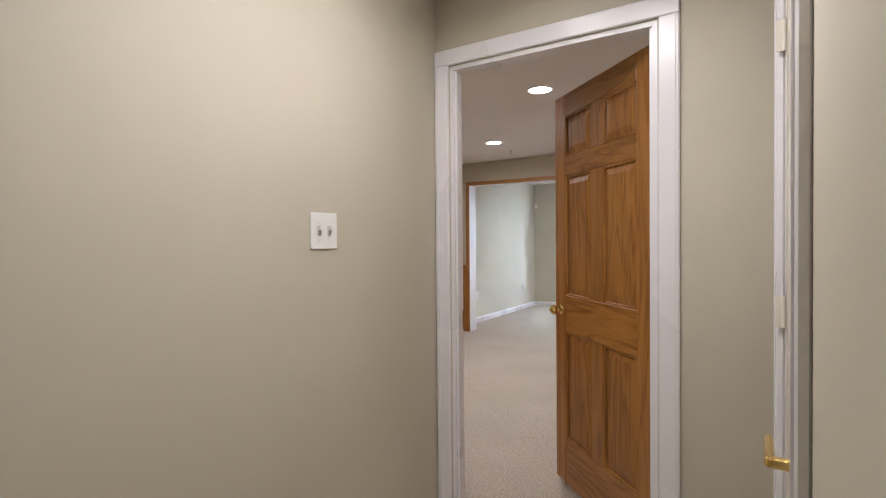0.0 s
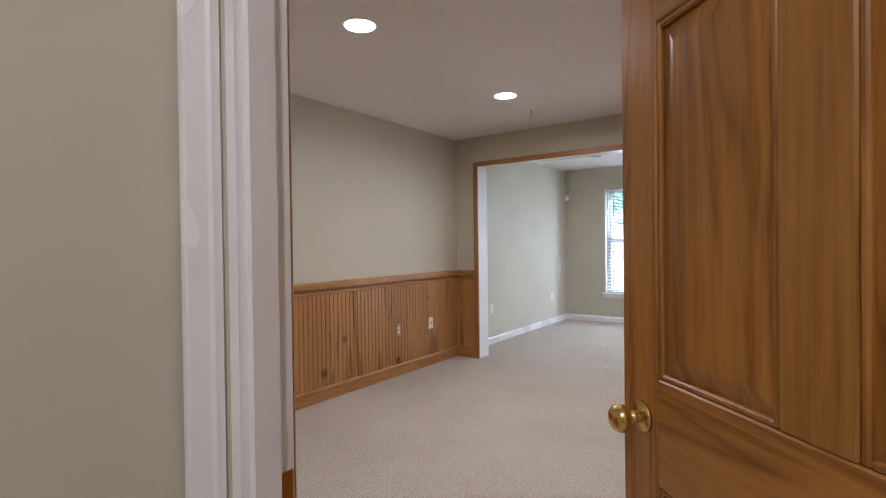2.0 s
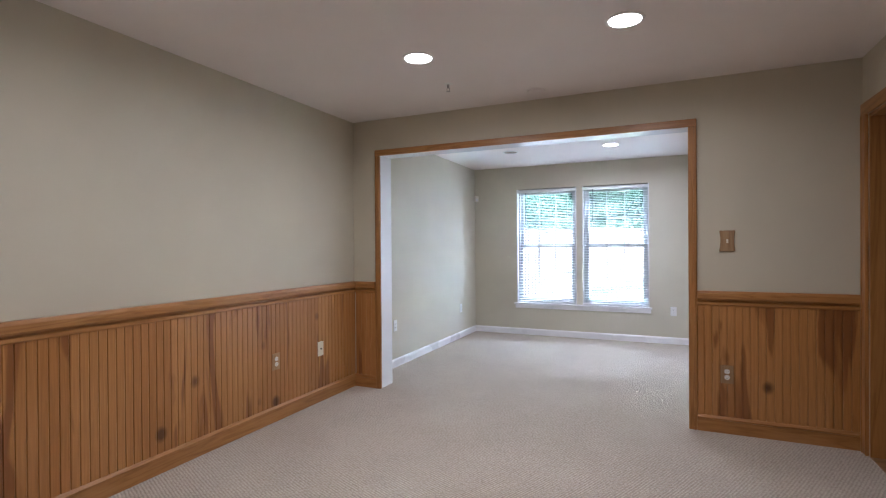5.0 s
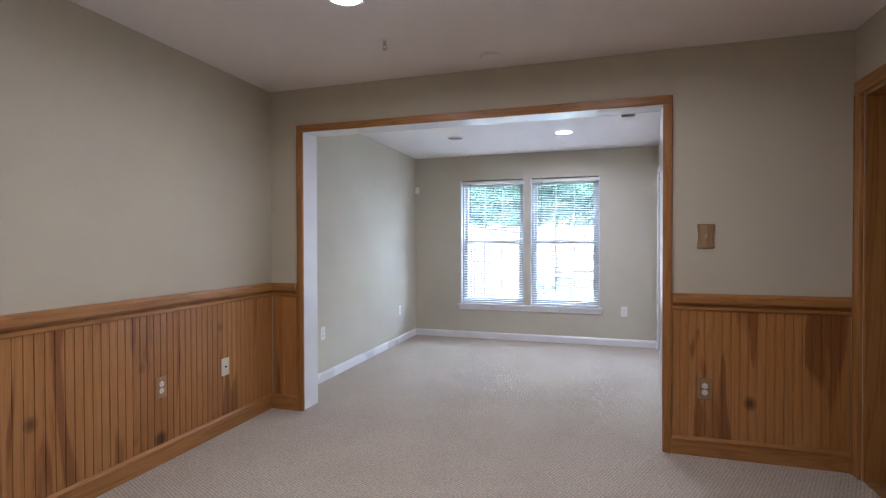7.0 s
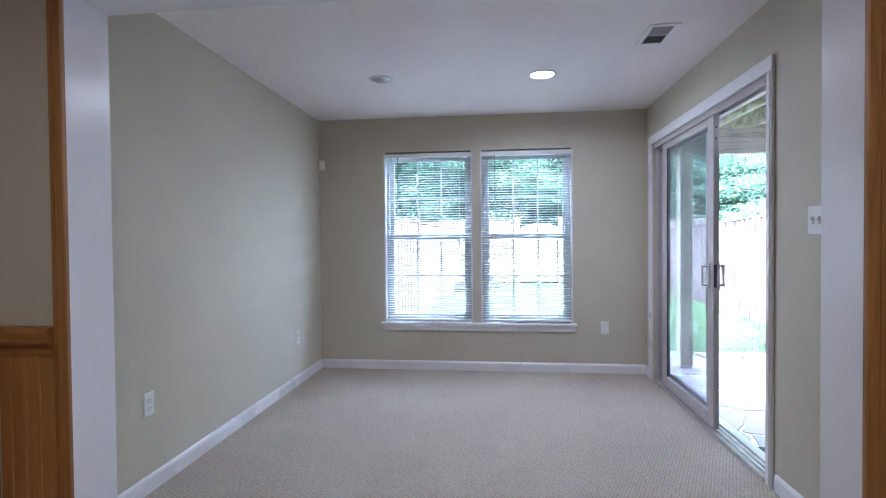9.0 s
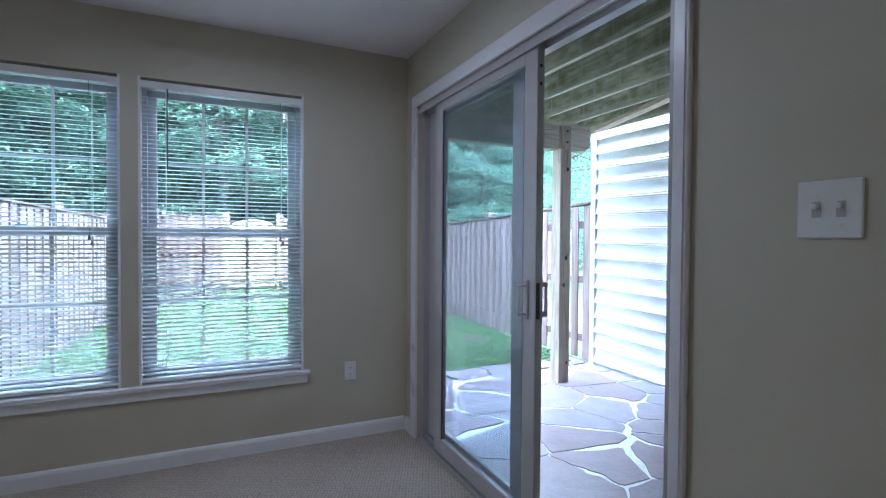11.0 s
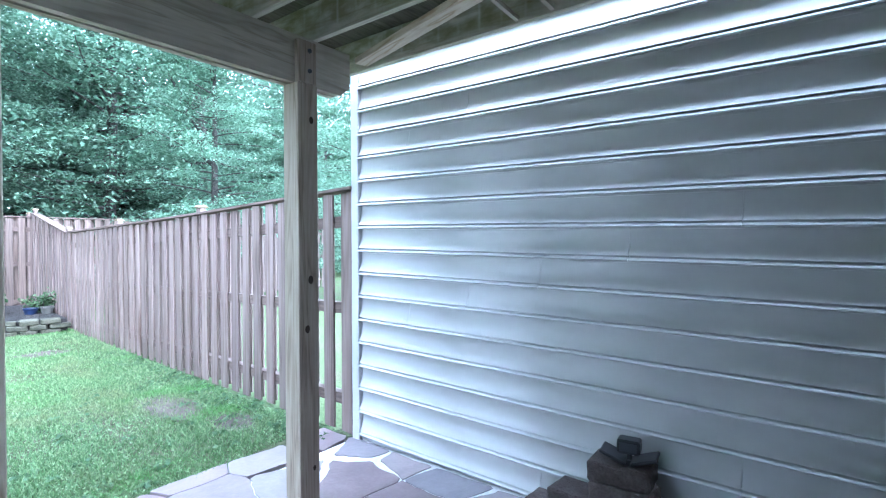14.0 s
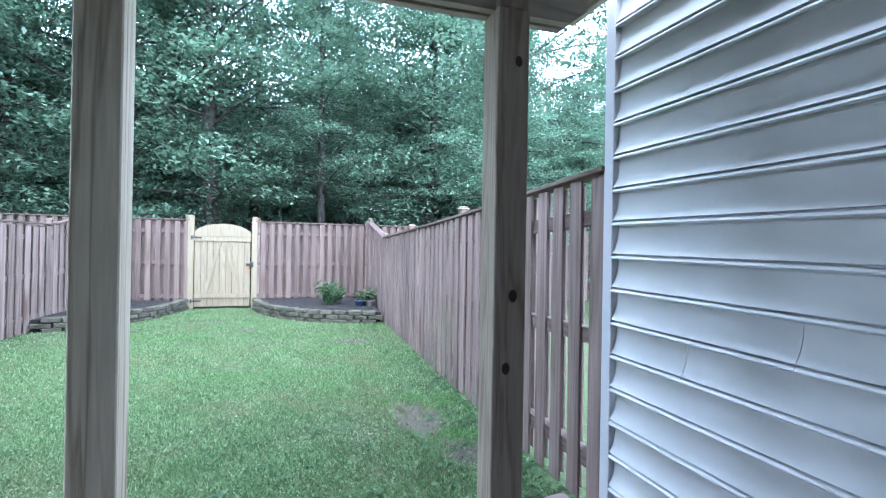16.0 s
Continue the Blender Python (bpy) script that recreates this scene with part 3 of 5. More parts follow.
def casing(name, label, mat_v, mat_h, axis, face, out, a0, a1, top, w=0.06, depth=0.018, bottom=0.0, w0=None):
    """Door casing: two legs and a head, on the plane axis = face, proud towards out (+1 or -1). Inner edges at a0, a1 and top."""
    root = thing(name, label, "trim", kind="structure")
    w0 = w0 or w
    f0, f1 = sorted((face, face + out * depth))

    def board(u0, z0, u1, z1, mat, nm):
        bm = bmesh.new()
        if axis == "y":
            box(bm, u0, f0, z0, u1, f1, z1, 0.004)
        else:
            box(bm, f0, u0, z0, f1, u1, z1, 0.004)
        part(nm, bm, mat, root)

    board(a0 - w0, bottom, a0, top, mat_v, "leg")
    board(a1, bottom, a1 + w, top, mat_v, "leg")
    board(a0 - w0, top, a1 + w, top + w, mat_h, "head")
    bm = bmesh.new()
    g = 0.008
    for u in (a0 - w0 + 0.012, a1 + w - 0.012 - g):
        if axis == "y":
            box(bm, u, f0 - (0.004 if out < 0 else -depth), bottom, u + g, f1 + (0.004 if out > 0 else -depth), top)
        else:
            box(bm, f0 - (0.004 if out < 0 else -depth), u, bottom, f1 + (0.004 if out > 0 else -depth), u + g, top)
    part("bead", bm, mat_v, root)
    return root


casing("trim_opening", "honey stained wooden casing round the wide opening", RAIL_Z, RAIL_X, "y", YO0, -1, OX0 + 0.008, OX1 - 0.008, OZ - 0.008, 0.053, 0.02)
casing("trim_door_hall", "white painted casing round the pine door", TRIM, TRIM, "y", YD0, -1, PX0 - 0.004, PX1 + 0.004, PZ + 0.004, 0.07, 0.018)
casing("trim_door_room", "honey stained casing round the pine door", RAIL_Z, RAIL_X, "y", YD1, 1, PX0 + 0.004, PX1 - 0.004, PZ - 0.004, 0.07, 0.016)
casing("trim_side_door", "honey stained casing round the side doorway", RAIL_Z, RAIL_Y, "x", XR, -1, DY0, DY1, DZ, 0.075, 0.02)
casing("trim_hall_door", "white painted casing round the hall door", TRIM, TRIM, "x", HX1, -1, HD0, HD1, HDZ, 0.07, 0.02)
casing("trim_slider", "white painted casing round the patio door", TRIM, TRIM, "x", XS, -1, SY0 + 0.005, SY1 - 0.005, SZ - 0.005, 0.075, 0.018, 0.0, 0.052)


def jamb(name, x0, x1, y0, y1, ztop, mat, label, stop=None, t=0.018, axis="y"):
    specs = []
    if axis == "y":
        specs = [(x0, y0, 0, x0 + t, y1, ztop), (x1 - t, y0, 0, x1, y1, ztop), (x0 + t, y0, ztop - t, x1 - t, y1, ztop)]
        if stop:
            specs += [(x0 + t, stop, 0, x0 + t + 0.011, stop + 0.035, ztop - t), (x1 - t - 0.011, stop, 0, x1 - t, stop + 0.035, ztop - t)]
    else:
        specs = [(x0, y0, 0, x1, y0 + t, ztop), (x0, y1 - t, 0, x1, y1, ztop), (x0, y0 + t, ztop - t, x1, y1 - t, ztop)]
    return structure(name, boxes(*specs), mat, label, "trim")


jamb("door_jamb", PX0, PX1, YD0 + 0.001, YD1 - 0.001, PZ, TRIM, "white painted door jamb with stop", YD0 + 0.012)
solid("strike_plate", boxes((PX0 + 0.018, YD1 - 0.026, 0.90, PX0 + 0.0205, YD1 - 0.004, 0.985), bevel=0.0006), BRASS, "small brass strike plate set in the jamb", "strike plate")
jamb("side_door_jamb", XR + 0.001, XR + 0.119, DY0, DY1, DZ, RAIL_Z, "honey stained jamb of the side doorway", None, 0.018, "x")
jamb("hall_door_jamb", HX1 + 0.001, HX1 + 0.119, HD0, HD1, HDZ, TRIM, "white painted jamb of the hall door", None, 0.018, "x")


# ---- doors ----
def panel_door(name, w, h, mv, mh, label, m):
    """A six-panel door: origin at the hinge edge's foot, slab towards +x, thickness in y."""
    root = thing(name, label, "door", m)
    t, st = 0.036, 0.108
    rails = [(0, 0.235), (0.80, 0.99), (1.61, 1.71), (h - 0.115, h)]
    mid = (w / 2 - 0.05, w / 2 + 0.05)
    bv = 0.003
    for x0 in (0, w - st):
        part("stile", boxes((x0, -t / 2, 0, x0 + st, t / 2, h), bevel=bv), mv, root)
    for z0, z1 in rails:
        part("rail", boxes((st, -t / 2, z0, w - st, t / 2, z1), bevel=bv), mh, root)
    for (_, z0), (z1, _) in zip(rails, rails[1:]):
        part("mullion", boxes((mid[0], -t / 2, z0, mid[1], t / 2, z1), bevel=bv), mv, root)
        for x0, x1 in ((st, mid[0]), (mid[1], w - st)):
            bm = bmesh.new()
            for s in (-1, 1):
                prof = [(0.0, 0.006), (0.012, 0.006), (0.045, 0.014)]
                rings = []
                for ins, dep in prof:
                    rings.append([bm.verts.new((x, s * dep, z)) for x, z in ((x0 + ins, z0 + ins), (x1 - ins, z0 + ins), (x1 - ins, z1 - ins), (x0 + ins, z1 - ins))])
                for a, b in zip(rings, rings[1:]):
                    for i in range(4):
                        j = (i + 1) % 4
                        bm.faces.new((a[i], a[j], b[j], b[i]))
                bm.faces.new(rings[-1])
            part("panel", bm, mv, root)
            bm = bmesh.new()
            for s in (-1, 1):
                y0, y1 = sorted((s * 0.006, s * 0.016))
                g = 0.011
                for q in ((x0, y0, z0, x0 + g, y1, z1), (x1 - g, y0, z0, x1, y1, z1), (x0 + g, y0, z0, x1 - g, y1, z0 + g), (x0 + g, y0, z1 - g, x1 - g, y1, z1)):
                    box(bm, *q, 0.003)
            part("sticking", bm, mv, root)
    return root


def knob(root, x, z, y):
    bm = bmesh.new()
    for s in (-1, 1):
        m = pose(x, 0, z, -90 * s)
        cyl(bm, 0.029, 0.027, y, y + 0.006, 24, m)
        cyl(bm, 0.011, 0.011, y + 0.006, y + 0.03, 16, m)
        ret = bmesh.ops.create_uvsphere(bm, u_segments=24, v_segments=14, radius=0.026)
        bmesh.ops.transform(bm, matrix=m @ pose(0, 0, y + 0.046) @ Matrix.Diagonal((1, 1, 0.78, 1)), verts=ret["verts"])
    part("knob", bm, BRASS, root, "polished brass knob", True)


def hinges(root, x, y, zs, mat=BRASS):
    for z in zs:
        bm = bmesh.new()
        cyl(bm, 0.0065, 0.0065, z - 0.045, z + 0.045, 12, pose(x, y, 0))
        box(bm, x - 0.001, y - 0.02, z - 0.044, x + 0.0012, y, z + 0.044)
        part("hinge", bm, mat, root, "brass butt hinge")


DOOR_W = 0.815
door = panel_door("door_1", DOOR_W, 2.035, PINE_V, PINE_H, "open honey-stained pine door with six raised panels", pose(3.240, -4.186, 0.03, 0, 0, 180 - 43.3))
knob(door, DOOR_W - 0.065, 0.91, 0.018)
hinges(door, -0.006, -0.018, (0.25, 1.02, 1.80))
part("latch", boxes((DOOR_W, -0.011, 0.88, DOOR_W + 0.0015, 0.011, 0.94), (DOOR_W, -0.006, 0.90, DOOR_W + 0.009, 0.006, 0.922)), BRASS, door)
side_door = panel_door("door_2", 0.78, 2.0, PINE_V, PINE_H, "open honey-stained wooden door into the side room", pose(XR + 0.135, DY1 - 0.03, 0.03, 0, 0, -14))
hinges(side_door, -0.006, -0.018, (0.25, 1.02, 1.80))
HALL_PAINT = paint("cream_door_paint", (0.66, 0.62, 0.54), 0.4, 0.03, 0.02)
hall_door = panel_door("door_3", 0.79, 2.02, HALL_PAINT, HALL_PAINT, "closed off-white six-panel hall door", pose(HX1 + 0.022, HD1 - 0.02, 0.02, 0, 0, -90))
hinges(hall_door, -0.004, -0.024, (0.25, 1.08, 1.86), IVORY)
bm = bmesh.new()
for lm in (pose(0.725, -0.018, 0.92, 90),):
    cyl(bm, 0.03, 0.028, 0, 0.008, 24, lm)
    cyl(bm, 0.010, 0.010, 0.008, 0.05, 14, lm)
box(bm, 0.615, -0.075, 0.911, 0.735, -0.060, 0.931, 0.005)
part("lever_handle", bm, BRASS, hall_door, "brass lever handle")


# ---- windows with blinds ----
def double_hung(name, x0, x1, label):
    root = thing(name, label, "window", pose(x0, YW + 0.07, WZ0), kind="structure")
    w, h = x1 - x0, WZ1 - WZ0
    mz = 1.275 - WZ0
    f = 0.035
    part("window_frame", boxes((0, 0, 0, f, 0.08, h), (w - f, 0, 0, w, 0.08, h), (f, 0, 0, w - f, 0.08, f), (f, 0, h - f, w - f, 0.08, h)), VINYL, root)
    for nm, z0, z1, y in (("lower_sash", f, mz + 0.02, 0.012), ("upper_sash", mz - 0.02, h - f, 0.045)):
        s = 0.042
        sash = part(nm, boxes((f, y, z0, f + s, y + 0.03, z1), (w - f - s, y, z0, w - f, y + 0.03, z1), (f + s, y, z0, w - f - s, y + 0.03, z0 + s), (f + s, y, z1 - s, w - f - s, y + 0.03, z1)), VINYL, root)
        gx0, gx1, gz0, gz1 = f + s, w - f - s, z0 + s, z1 - s
        bars = [(gx0 + (gx1 - gx0) * k / 3 - 0.008, y + 0.01, gz0, gx0 + (gx1 - gx0) * k / 3 + 0.008, y + 0.014, gz1) for k in (1, 2)]
        zc = (gz0 + gz1) / 2
        bars += [(gx0, y + 0.0145, zc - 0.008, gx1, y + 0.0185, zc + 0.008)]
        part("grille", boxes(*bars), VINYL, sash)
        pane = part("pane", boxes((gx0 - 0.005, y + 0.02, gz0 - 0.005, gx1 + 0.005, y + 0.024, gz1 + 0.005)), GLASS, sash)
        pane.visible_shadow = False
    part("sash_lock", boxes((w / 2 - 0.025, -0.004, mz + 0.02, w / 2 + 0.025, 0.02, mz + 0.035), bevel=0.003), VINYL, root)
    return root


def blind(name, x0, x1, tassel_x, wand_x):
    w = x1 - x0 - 0.012
    h = WZ1 - WZ0
    root = thing(name, "white horizontal slat blind, lowered with open slats", "blind", pose(x0 + 0.006, YW + 0.035, WZ0), "window blinds")
    part("headrail", boxes((0, -0.028, h - 0.052, w, 0.028, h - 0.014), bevel=0.002), WHITE_PLASTIC, root)
    slat = bmesh.new()
    sw = 0.0125
    pts = [(-sw, 0.0), (-sw * 0.5, 0.0015), (0, 0.002), (sw * 0.5, 0.0015), (sw, 0.0)]
    rows = [[slat.verts.new((x, a, b)) for a, b in pts + [(p, q - 0.0009) for p, q in pts[::-1]]] for x in (0.004, w - 0.004)]
    n = len(rows[0])
    for i in range(n):
        j = (i + 1) % n
        slat.faces.new((rows[0][i], rows[0][j], rows[1][j], rows[1][i]))
    slat.faces.new(rows[0]), slat.faces.new(rows[1])
    me = mesh_of("slat", slat, SLAT)
    z = 0.055
    while z < h - 0.075:
        piece("slat", me, root, pose(0, 0, z, 15 + random.uniform(-2, 2)))
        z += 0.0225
    part("bottom_rail", boxes((0.002, -0.024, 0.012, w - 0.002, 0.024, 0.03), bevel=0.003), WHITE_PLASTIC, root)
    for cx in (0.12, w - 0.12):
        part("ladder_cord", boxes((cx, -0.0145, 0.03, cx + 0.002, -0.0135, h - 0.05), (cx, 0.0135, 0.03, cx + 0.002, 0.0145, h - 0.05)), WHITE_PLASTIC, root)
    part("wand", cyl(bmesh.new(), 0.004, 0.004, h - 0.48, h - 0.05, 8, pose(wand_x, -0.036, 0)), CHARCOAL, root, "dark tilt wand")
    bm = bmesh.new()
    cyl(bm, 0.009, 0.004, 0.775, 0.80, 8, pose(tassel_x, -0.034, 0))
    cyl(bm, 0.008, 0.004, 0.75, 0.772, 8, pose(tassel_x + 0.012, -0.036, 0))
    cyl(bm, 0.001, 0.001, 0.80, h - 0.05, 5, pose(tassel_x, -0.034, 0))
    part("pull_cord", bm, CHARCOAL, root, "pull cord with dark tassels")


for i, (x0, x1) in enumerate(WX):
    double_hung("window_%d" % (i + 1), x0, x1, "white vinyl double-hung window with grilles")
    blind("window_blind", x0, x1, 0.71, 0.13)
structure("window_sill", boxes((WX[0][0] - 0.035, YW - 0.035, WZ0 - 0.022, WX[1][1] + 0.035, YW + 0.072, WZ0 + 0.003), (WX[0][0] - 0.02, YW - 0.016, WZ0 - 0.075, WX[1][1] + 0.02, YW - 0.001, WZ0 - 0.022), bevel=0.004), TRIM, "white painted sill below both windows", "sill")
bm = bmesh.new()
for x0, x1 in WX:
    for q in ((x0, YW - 0.004, WZ0, x0 + 0.012, YW + 0.07, WZ1), (x1 - 0.012, YW - 0.004, WZ0, x1, YW + 0.07, WZ1)):
        box(bm, *q)
structure("window_return", bm, TRIM, "white painted window side returns", "trim")

# ---- sliding patio door ----
slider = thing("door_4", "half-open white vinyl sliding patio door", "sliding door", pose(XS, 0, 0), kind="structure")
part("frame", boxes((0.0, SY0, 0.0, 0.13, SY0 + 0.03, SZ), (0.03, SY1 - 0.035, 0.0, 0.13, SY1, SZ), (0.0, SY0 + 0.03, SZ - 0.03, 0.13, SY1 - 0.035, SZ), (-0.012, SY0 + 0.03, -0.02, 0.15, SY1 - 0.035, 0.022), (0.046, SY0 + 0.03, SZ - 0.055, 0.054, SY1 - 0.035, SZ - 0.03), (-0.012, SY0 + 0.03, SZ - 0.055, -0.004, SY1 - 0.035, SZ - 0.03), (0.046, SY0 + 0.03, 0.022, 0.054, SY1 - 0.035, 0.034)), SLIDER_VINYL, slider)
part("track", boxes((0.015, SY0 + 0.03, 0.022, 0.02, SY1 - 0.035, 0.033), (0.08, SY0 + 0.03, 0.022, 0.085, SY1 - 0.035, 0.033)), STEEL, slider)


def slider_panel(nm, x, y0, y1, lock):
    s = 0.088
    z0, z1 = 0.034, SZ - 0.034
    t = 0.036
    p = part(nm, boxes((x, y0, z0, x + t, y0 + s, z1), (x, y1 - s, z0, x + t, y1, z1), (x, y0 + s, z0, x + t, y1 - s, z0 + s), (x, y0 + s, z1 - s * 0.8, x + t, y1 - s, z1), bevel=0.003), SLIDER_VINYL, slider)
    g = part("pane", boxes((x + 0.015, y0 + s - 0.006, z0 + s - 0.006, x + 0.021, y1 - s + 0.006, z1 - s * 0.8 + 0.006)), DOOR_GLASS, p)
    g.visible_shadow = False
    part("gasket", boxes((x + 0.006, y0 + s, z0 + s, x + 0.012, y0 + s + 0.006, z1 - s * 0.8), (x + 0.006, y1 - s - 0.006, z0 + s, x + 0.012, y1 - s, z1 - s * 0.8)), CHARCOAL, p)
    if lock:
        bm = bmesh.new()
        hy, hx = y0 + 0.055, x
        box(bm, hx - 0.008, hy - 0.012, 0.925, hx, hy + 0.014, 1.085, 0.003)
        box(bm, hx - 0.042, hy - 0.005, 0.938, hx - 0.006, hy + 0.007, 0.950, 0.004)
        box(bm, hx - 0.042, hy - 0.005, 1.055, hx - 0.006, hy + 0.007, 1.067, 0.004)
        box(bm, hx - 0.050, hy - 0.005, 0.938, hx - 0.038, hy + 0.007, 1.067, 0.004)
        part("inside_handle", bm, SLIDER_VINYL, p, "white pull handle")
        bm = bmesh.new()
        box(bm, hx + t, hy - 0.045, 0.915, hx + t + 0.010, hy - 0.012, 1.095, 0.004)
        for z in (0.935, 1.055):
            box(bm, hx + t + 0.009, hy - 0.040, z, hx + t + 0.042, hy - 0.020, z + 0.020, 0.006)
        box(bm, hx + t + 0.030, hy - 0.036, 0.945, hx + t + 0.042, hy - 0.022, 1.066, 0.004)
        part("outside_handle", bm, SLIDER_VINYL, p, "white outer pull handle")
        part("lock_plate", boxes((x + 0.003, y0 - 0.0025, 0.93, x + 0.021, y0 + 0.001, 1.075), bevel=0.0012), CHARCOAL, p, "dark metal mortise lock plate")
        part("bolt_hole", boxes((x + 0.012, y0 - 0.002, 1.93, x + 0.022, y0 + 0.001, 1.942), (x + 0.012, y0 - 0.002, 1.86, x + 0.022, y0 + 0.001, 1.872)), SLOT, p)
    return p


slider_panel("sliding_panel", 0.0, 1.76, 2.735, True)
slider_panel("fixed_panel", 0.064, 1.94, 2.96, False)


# ---- electrical plates ----
def plate(name, label, category, m, w, h, mat, kind="toggle", n=1, inner=None, group=""):
    """A wall plate; local x across, z up, front towards -y."""
    root = thing(name, label, category, m, group)
    part("cover", boxes((-w / 2, -0.006, -h / 2, w / 2, 0, h / 2), bevel=0.0025), mat, root)
    inner = inner or mat
    for k in range(n):
        cx = (k - (n - 1) / 2) * 0.046
        if kind == "toggle":
            # grey slab paints the shadow round the toggle onto the plate
            part("slot", boxes((cx - 0.0085, -0.0068, -0.0165, cx + 0.0085, -0.0055, 0.0165)), SLOT_SHADE, root)
            bm = bmesh.new()
            box(bm, cx - 0.0055, -0.019, 0.001, cx + 0.0055, -0.006, 0.013, 0.002, None)
            part("toggle", bm, inner, root)
            for sz in (0.030, -0.0335):
                part("screw", cyl(bmesh.new(), 0.0028, 0.0024, 0, 0.0012, 10, pose(cx, -0.006, sz, 90)), inner, root)
        elif kind == "outlet":
            for s in (-1, 1):
                o = part("socket", cyl(bmesh.new(), 0.0165, 0.016, 0, 0.003, 18, pose(cx, -0.006, s * 0.0195, 90)), inner, root)
                part("slots", boxes((cx - 0.0075, -0.0098, s * 0.0195 - 0.001, cx - 0.0055, -0.0088, s * 0.0195 + 0.007), (cx + 0.0055, -0.0098, s * 0.0195 - 0.001, cx + 0.0075, -0.0088, s * 0.0195 + 0.006), (cx - 0.002, -0.0098, s * 0.0195 - 0.010, cx + 0.002, -0.0088, s * 0.0195 - 0.006)), SLOT, root)
        elif kind == "jack":
            part("jack", cyl(bmesh.new(), 0.006, 0.005, 0, 0.008, 12, pose(cx, -0.006, 0, 90)), SLOT, root)
    return root


ON_LEFT, ON_BACK, ON_RIGHT = 90, 0, -90   # turns so that the front faces +x, -y, -x
plate("light_switch", "white double toggle light switch on cream wall", "light switch", pose(HX0, -5.033, 1.347, 0, 0, ON_LEFT), 0.122, 0.124, WHITE_PLASTIC, "toggle", 2)
plate("light_switch", "white double toggle light switch by the patio door", "light switch", pose(XS, 0.727, 1.315, 0, 0, ON_RIGHT), 0.122, 0.122, WHITE_PLASTIC, "toggle", 2)
BW = 0.012
plate("power_outlet", "tan duplex outlet with white sockets on beadboard", "power outlet", pose(XL + BW, -3.54, 0.462, 0, 0, ON_LEFT), 0.078, 0.122, OAK_PLATE, "outlet", 1, WHITE_PLASTIC)
plate("power_outlet", "tan duplex outlet with white sockets on beadboard", "power outlet", pose(XL + BW, -1.03, 0.439, 0, 0, ON_LEFT), 0.078, 0.122, OAK_PLATE, "outlet", 1, WHITE_PLASTIC)
plate("jack_plate", "ivory cable jack plate on beadboard", "wall plate", pose(XL + BW, -0.515, 0.436, 0, 0, ON_LEFT), 0.072, 0.118, IVORY, "jack", 1)
plate("power_outlet", "tan duplex outlet on knotty beadboard", "power outlet", pose(2.765, YO0 - BW, 0.40, 0, 0, ON_BACK), 0.078, 0.122, OAK_PLATE, "outlet", 1, WHITE_PLASTIC)
plate("power_outlet", "white duplex outlet on cream wall", "power outlet", pose(2.47, YW, 0.42, 0, 0, ON_BACK), 0.072, 0.118, WHITE_PLASTIC, "outlet", 1)
plate("power_outlet", "white duplex outlet on cream wall", "power outlet", pose(XL, 0.75, 0.438, 0, 0, ON_LEFT), 0.072, 0.118, WHITE_PLASTIC, "outlet", 1)
plate("power_outlet", "white duplex outlet on cream wall", "power outlet", pose(XL, 2.6, 0.41, 0, 0, ON_LEFT), 0.072, 0.118, WHITE_PLASTIC, "outlet", 1)
# scalloped wooden switch plate
sp = thing("light_switch", "scalloped oak switch plate with one ivory toggle", "light switch", pose(2.77, YO0, 1.30))
bm = bmesh.new()
ring = []
for k in range(48):
    a = k / 48 * math.tau
    cx, cz = math.cos(a), math.sin(a)
    q = max(abs(cx), abs(cz))
    px, pz = cx / q * 0.047, cz / q * 0.072
    if abs(cz) > abs(cx):
        pz *= 1 - 0.08 * (abs(px) / 0.047) ** 3 + 0.04 * (abs(px) > 0.03)
    px *= 1 - 0.14 * max(0.0, math.cos(pz / 0.072 * 1.9))
    ring.append((px, pz))
fr = [bm.verts.new((x * 0.94, -0.011, z * 0.95)) for x, z in ring]
bk = [bm.verts.new((x, 0, z)) for x, z in ring]
for i in range(48):
    j = (i + 1) % 48
    bm.faces.new((fr[i], fr[j], bk[j], bk[i]))
bm.faces.new(fr), bm.faces.new(bk)
part("cover", bm, OAK_PLATE, sp)
part("toggle", boxes((-0.005, -0.022, -0.003, 0.005, -0.011, 0.009), (-0.006, -0.0125, -0.013, 0.006, -0.0105, 0.013)), IVORY, sp)

sensor = thing("alarm_sensor", "small ivory alarm sensor in the room's corner", "alarm sensor", pose(XL + 0.035, YW - 0.03, 1.98, 0, 0, 45))
part("housing", boxes((-0.03, -0.02, -0.045, 0.03, 0.025, 0.045), bevel=0.008), IVORY, sensor)
part("lens", boxes((-0.018, -0.024, -0.03, 0.018, -0.019, 0.005), bevel=0.002), WHITE_PLASTIC, sensor)


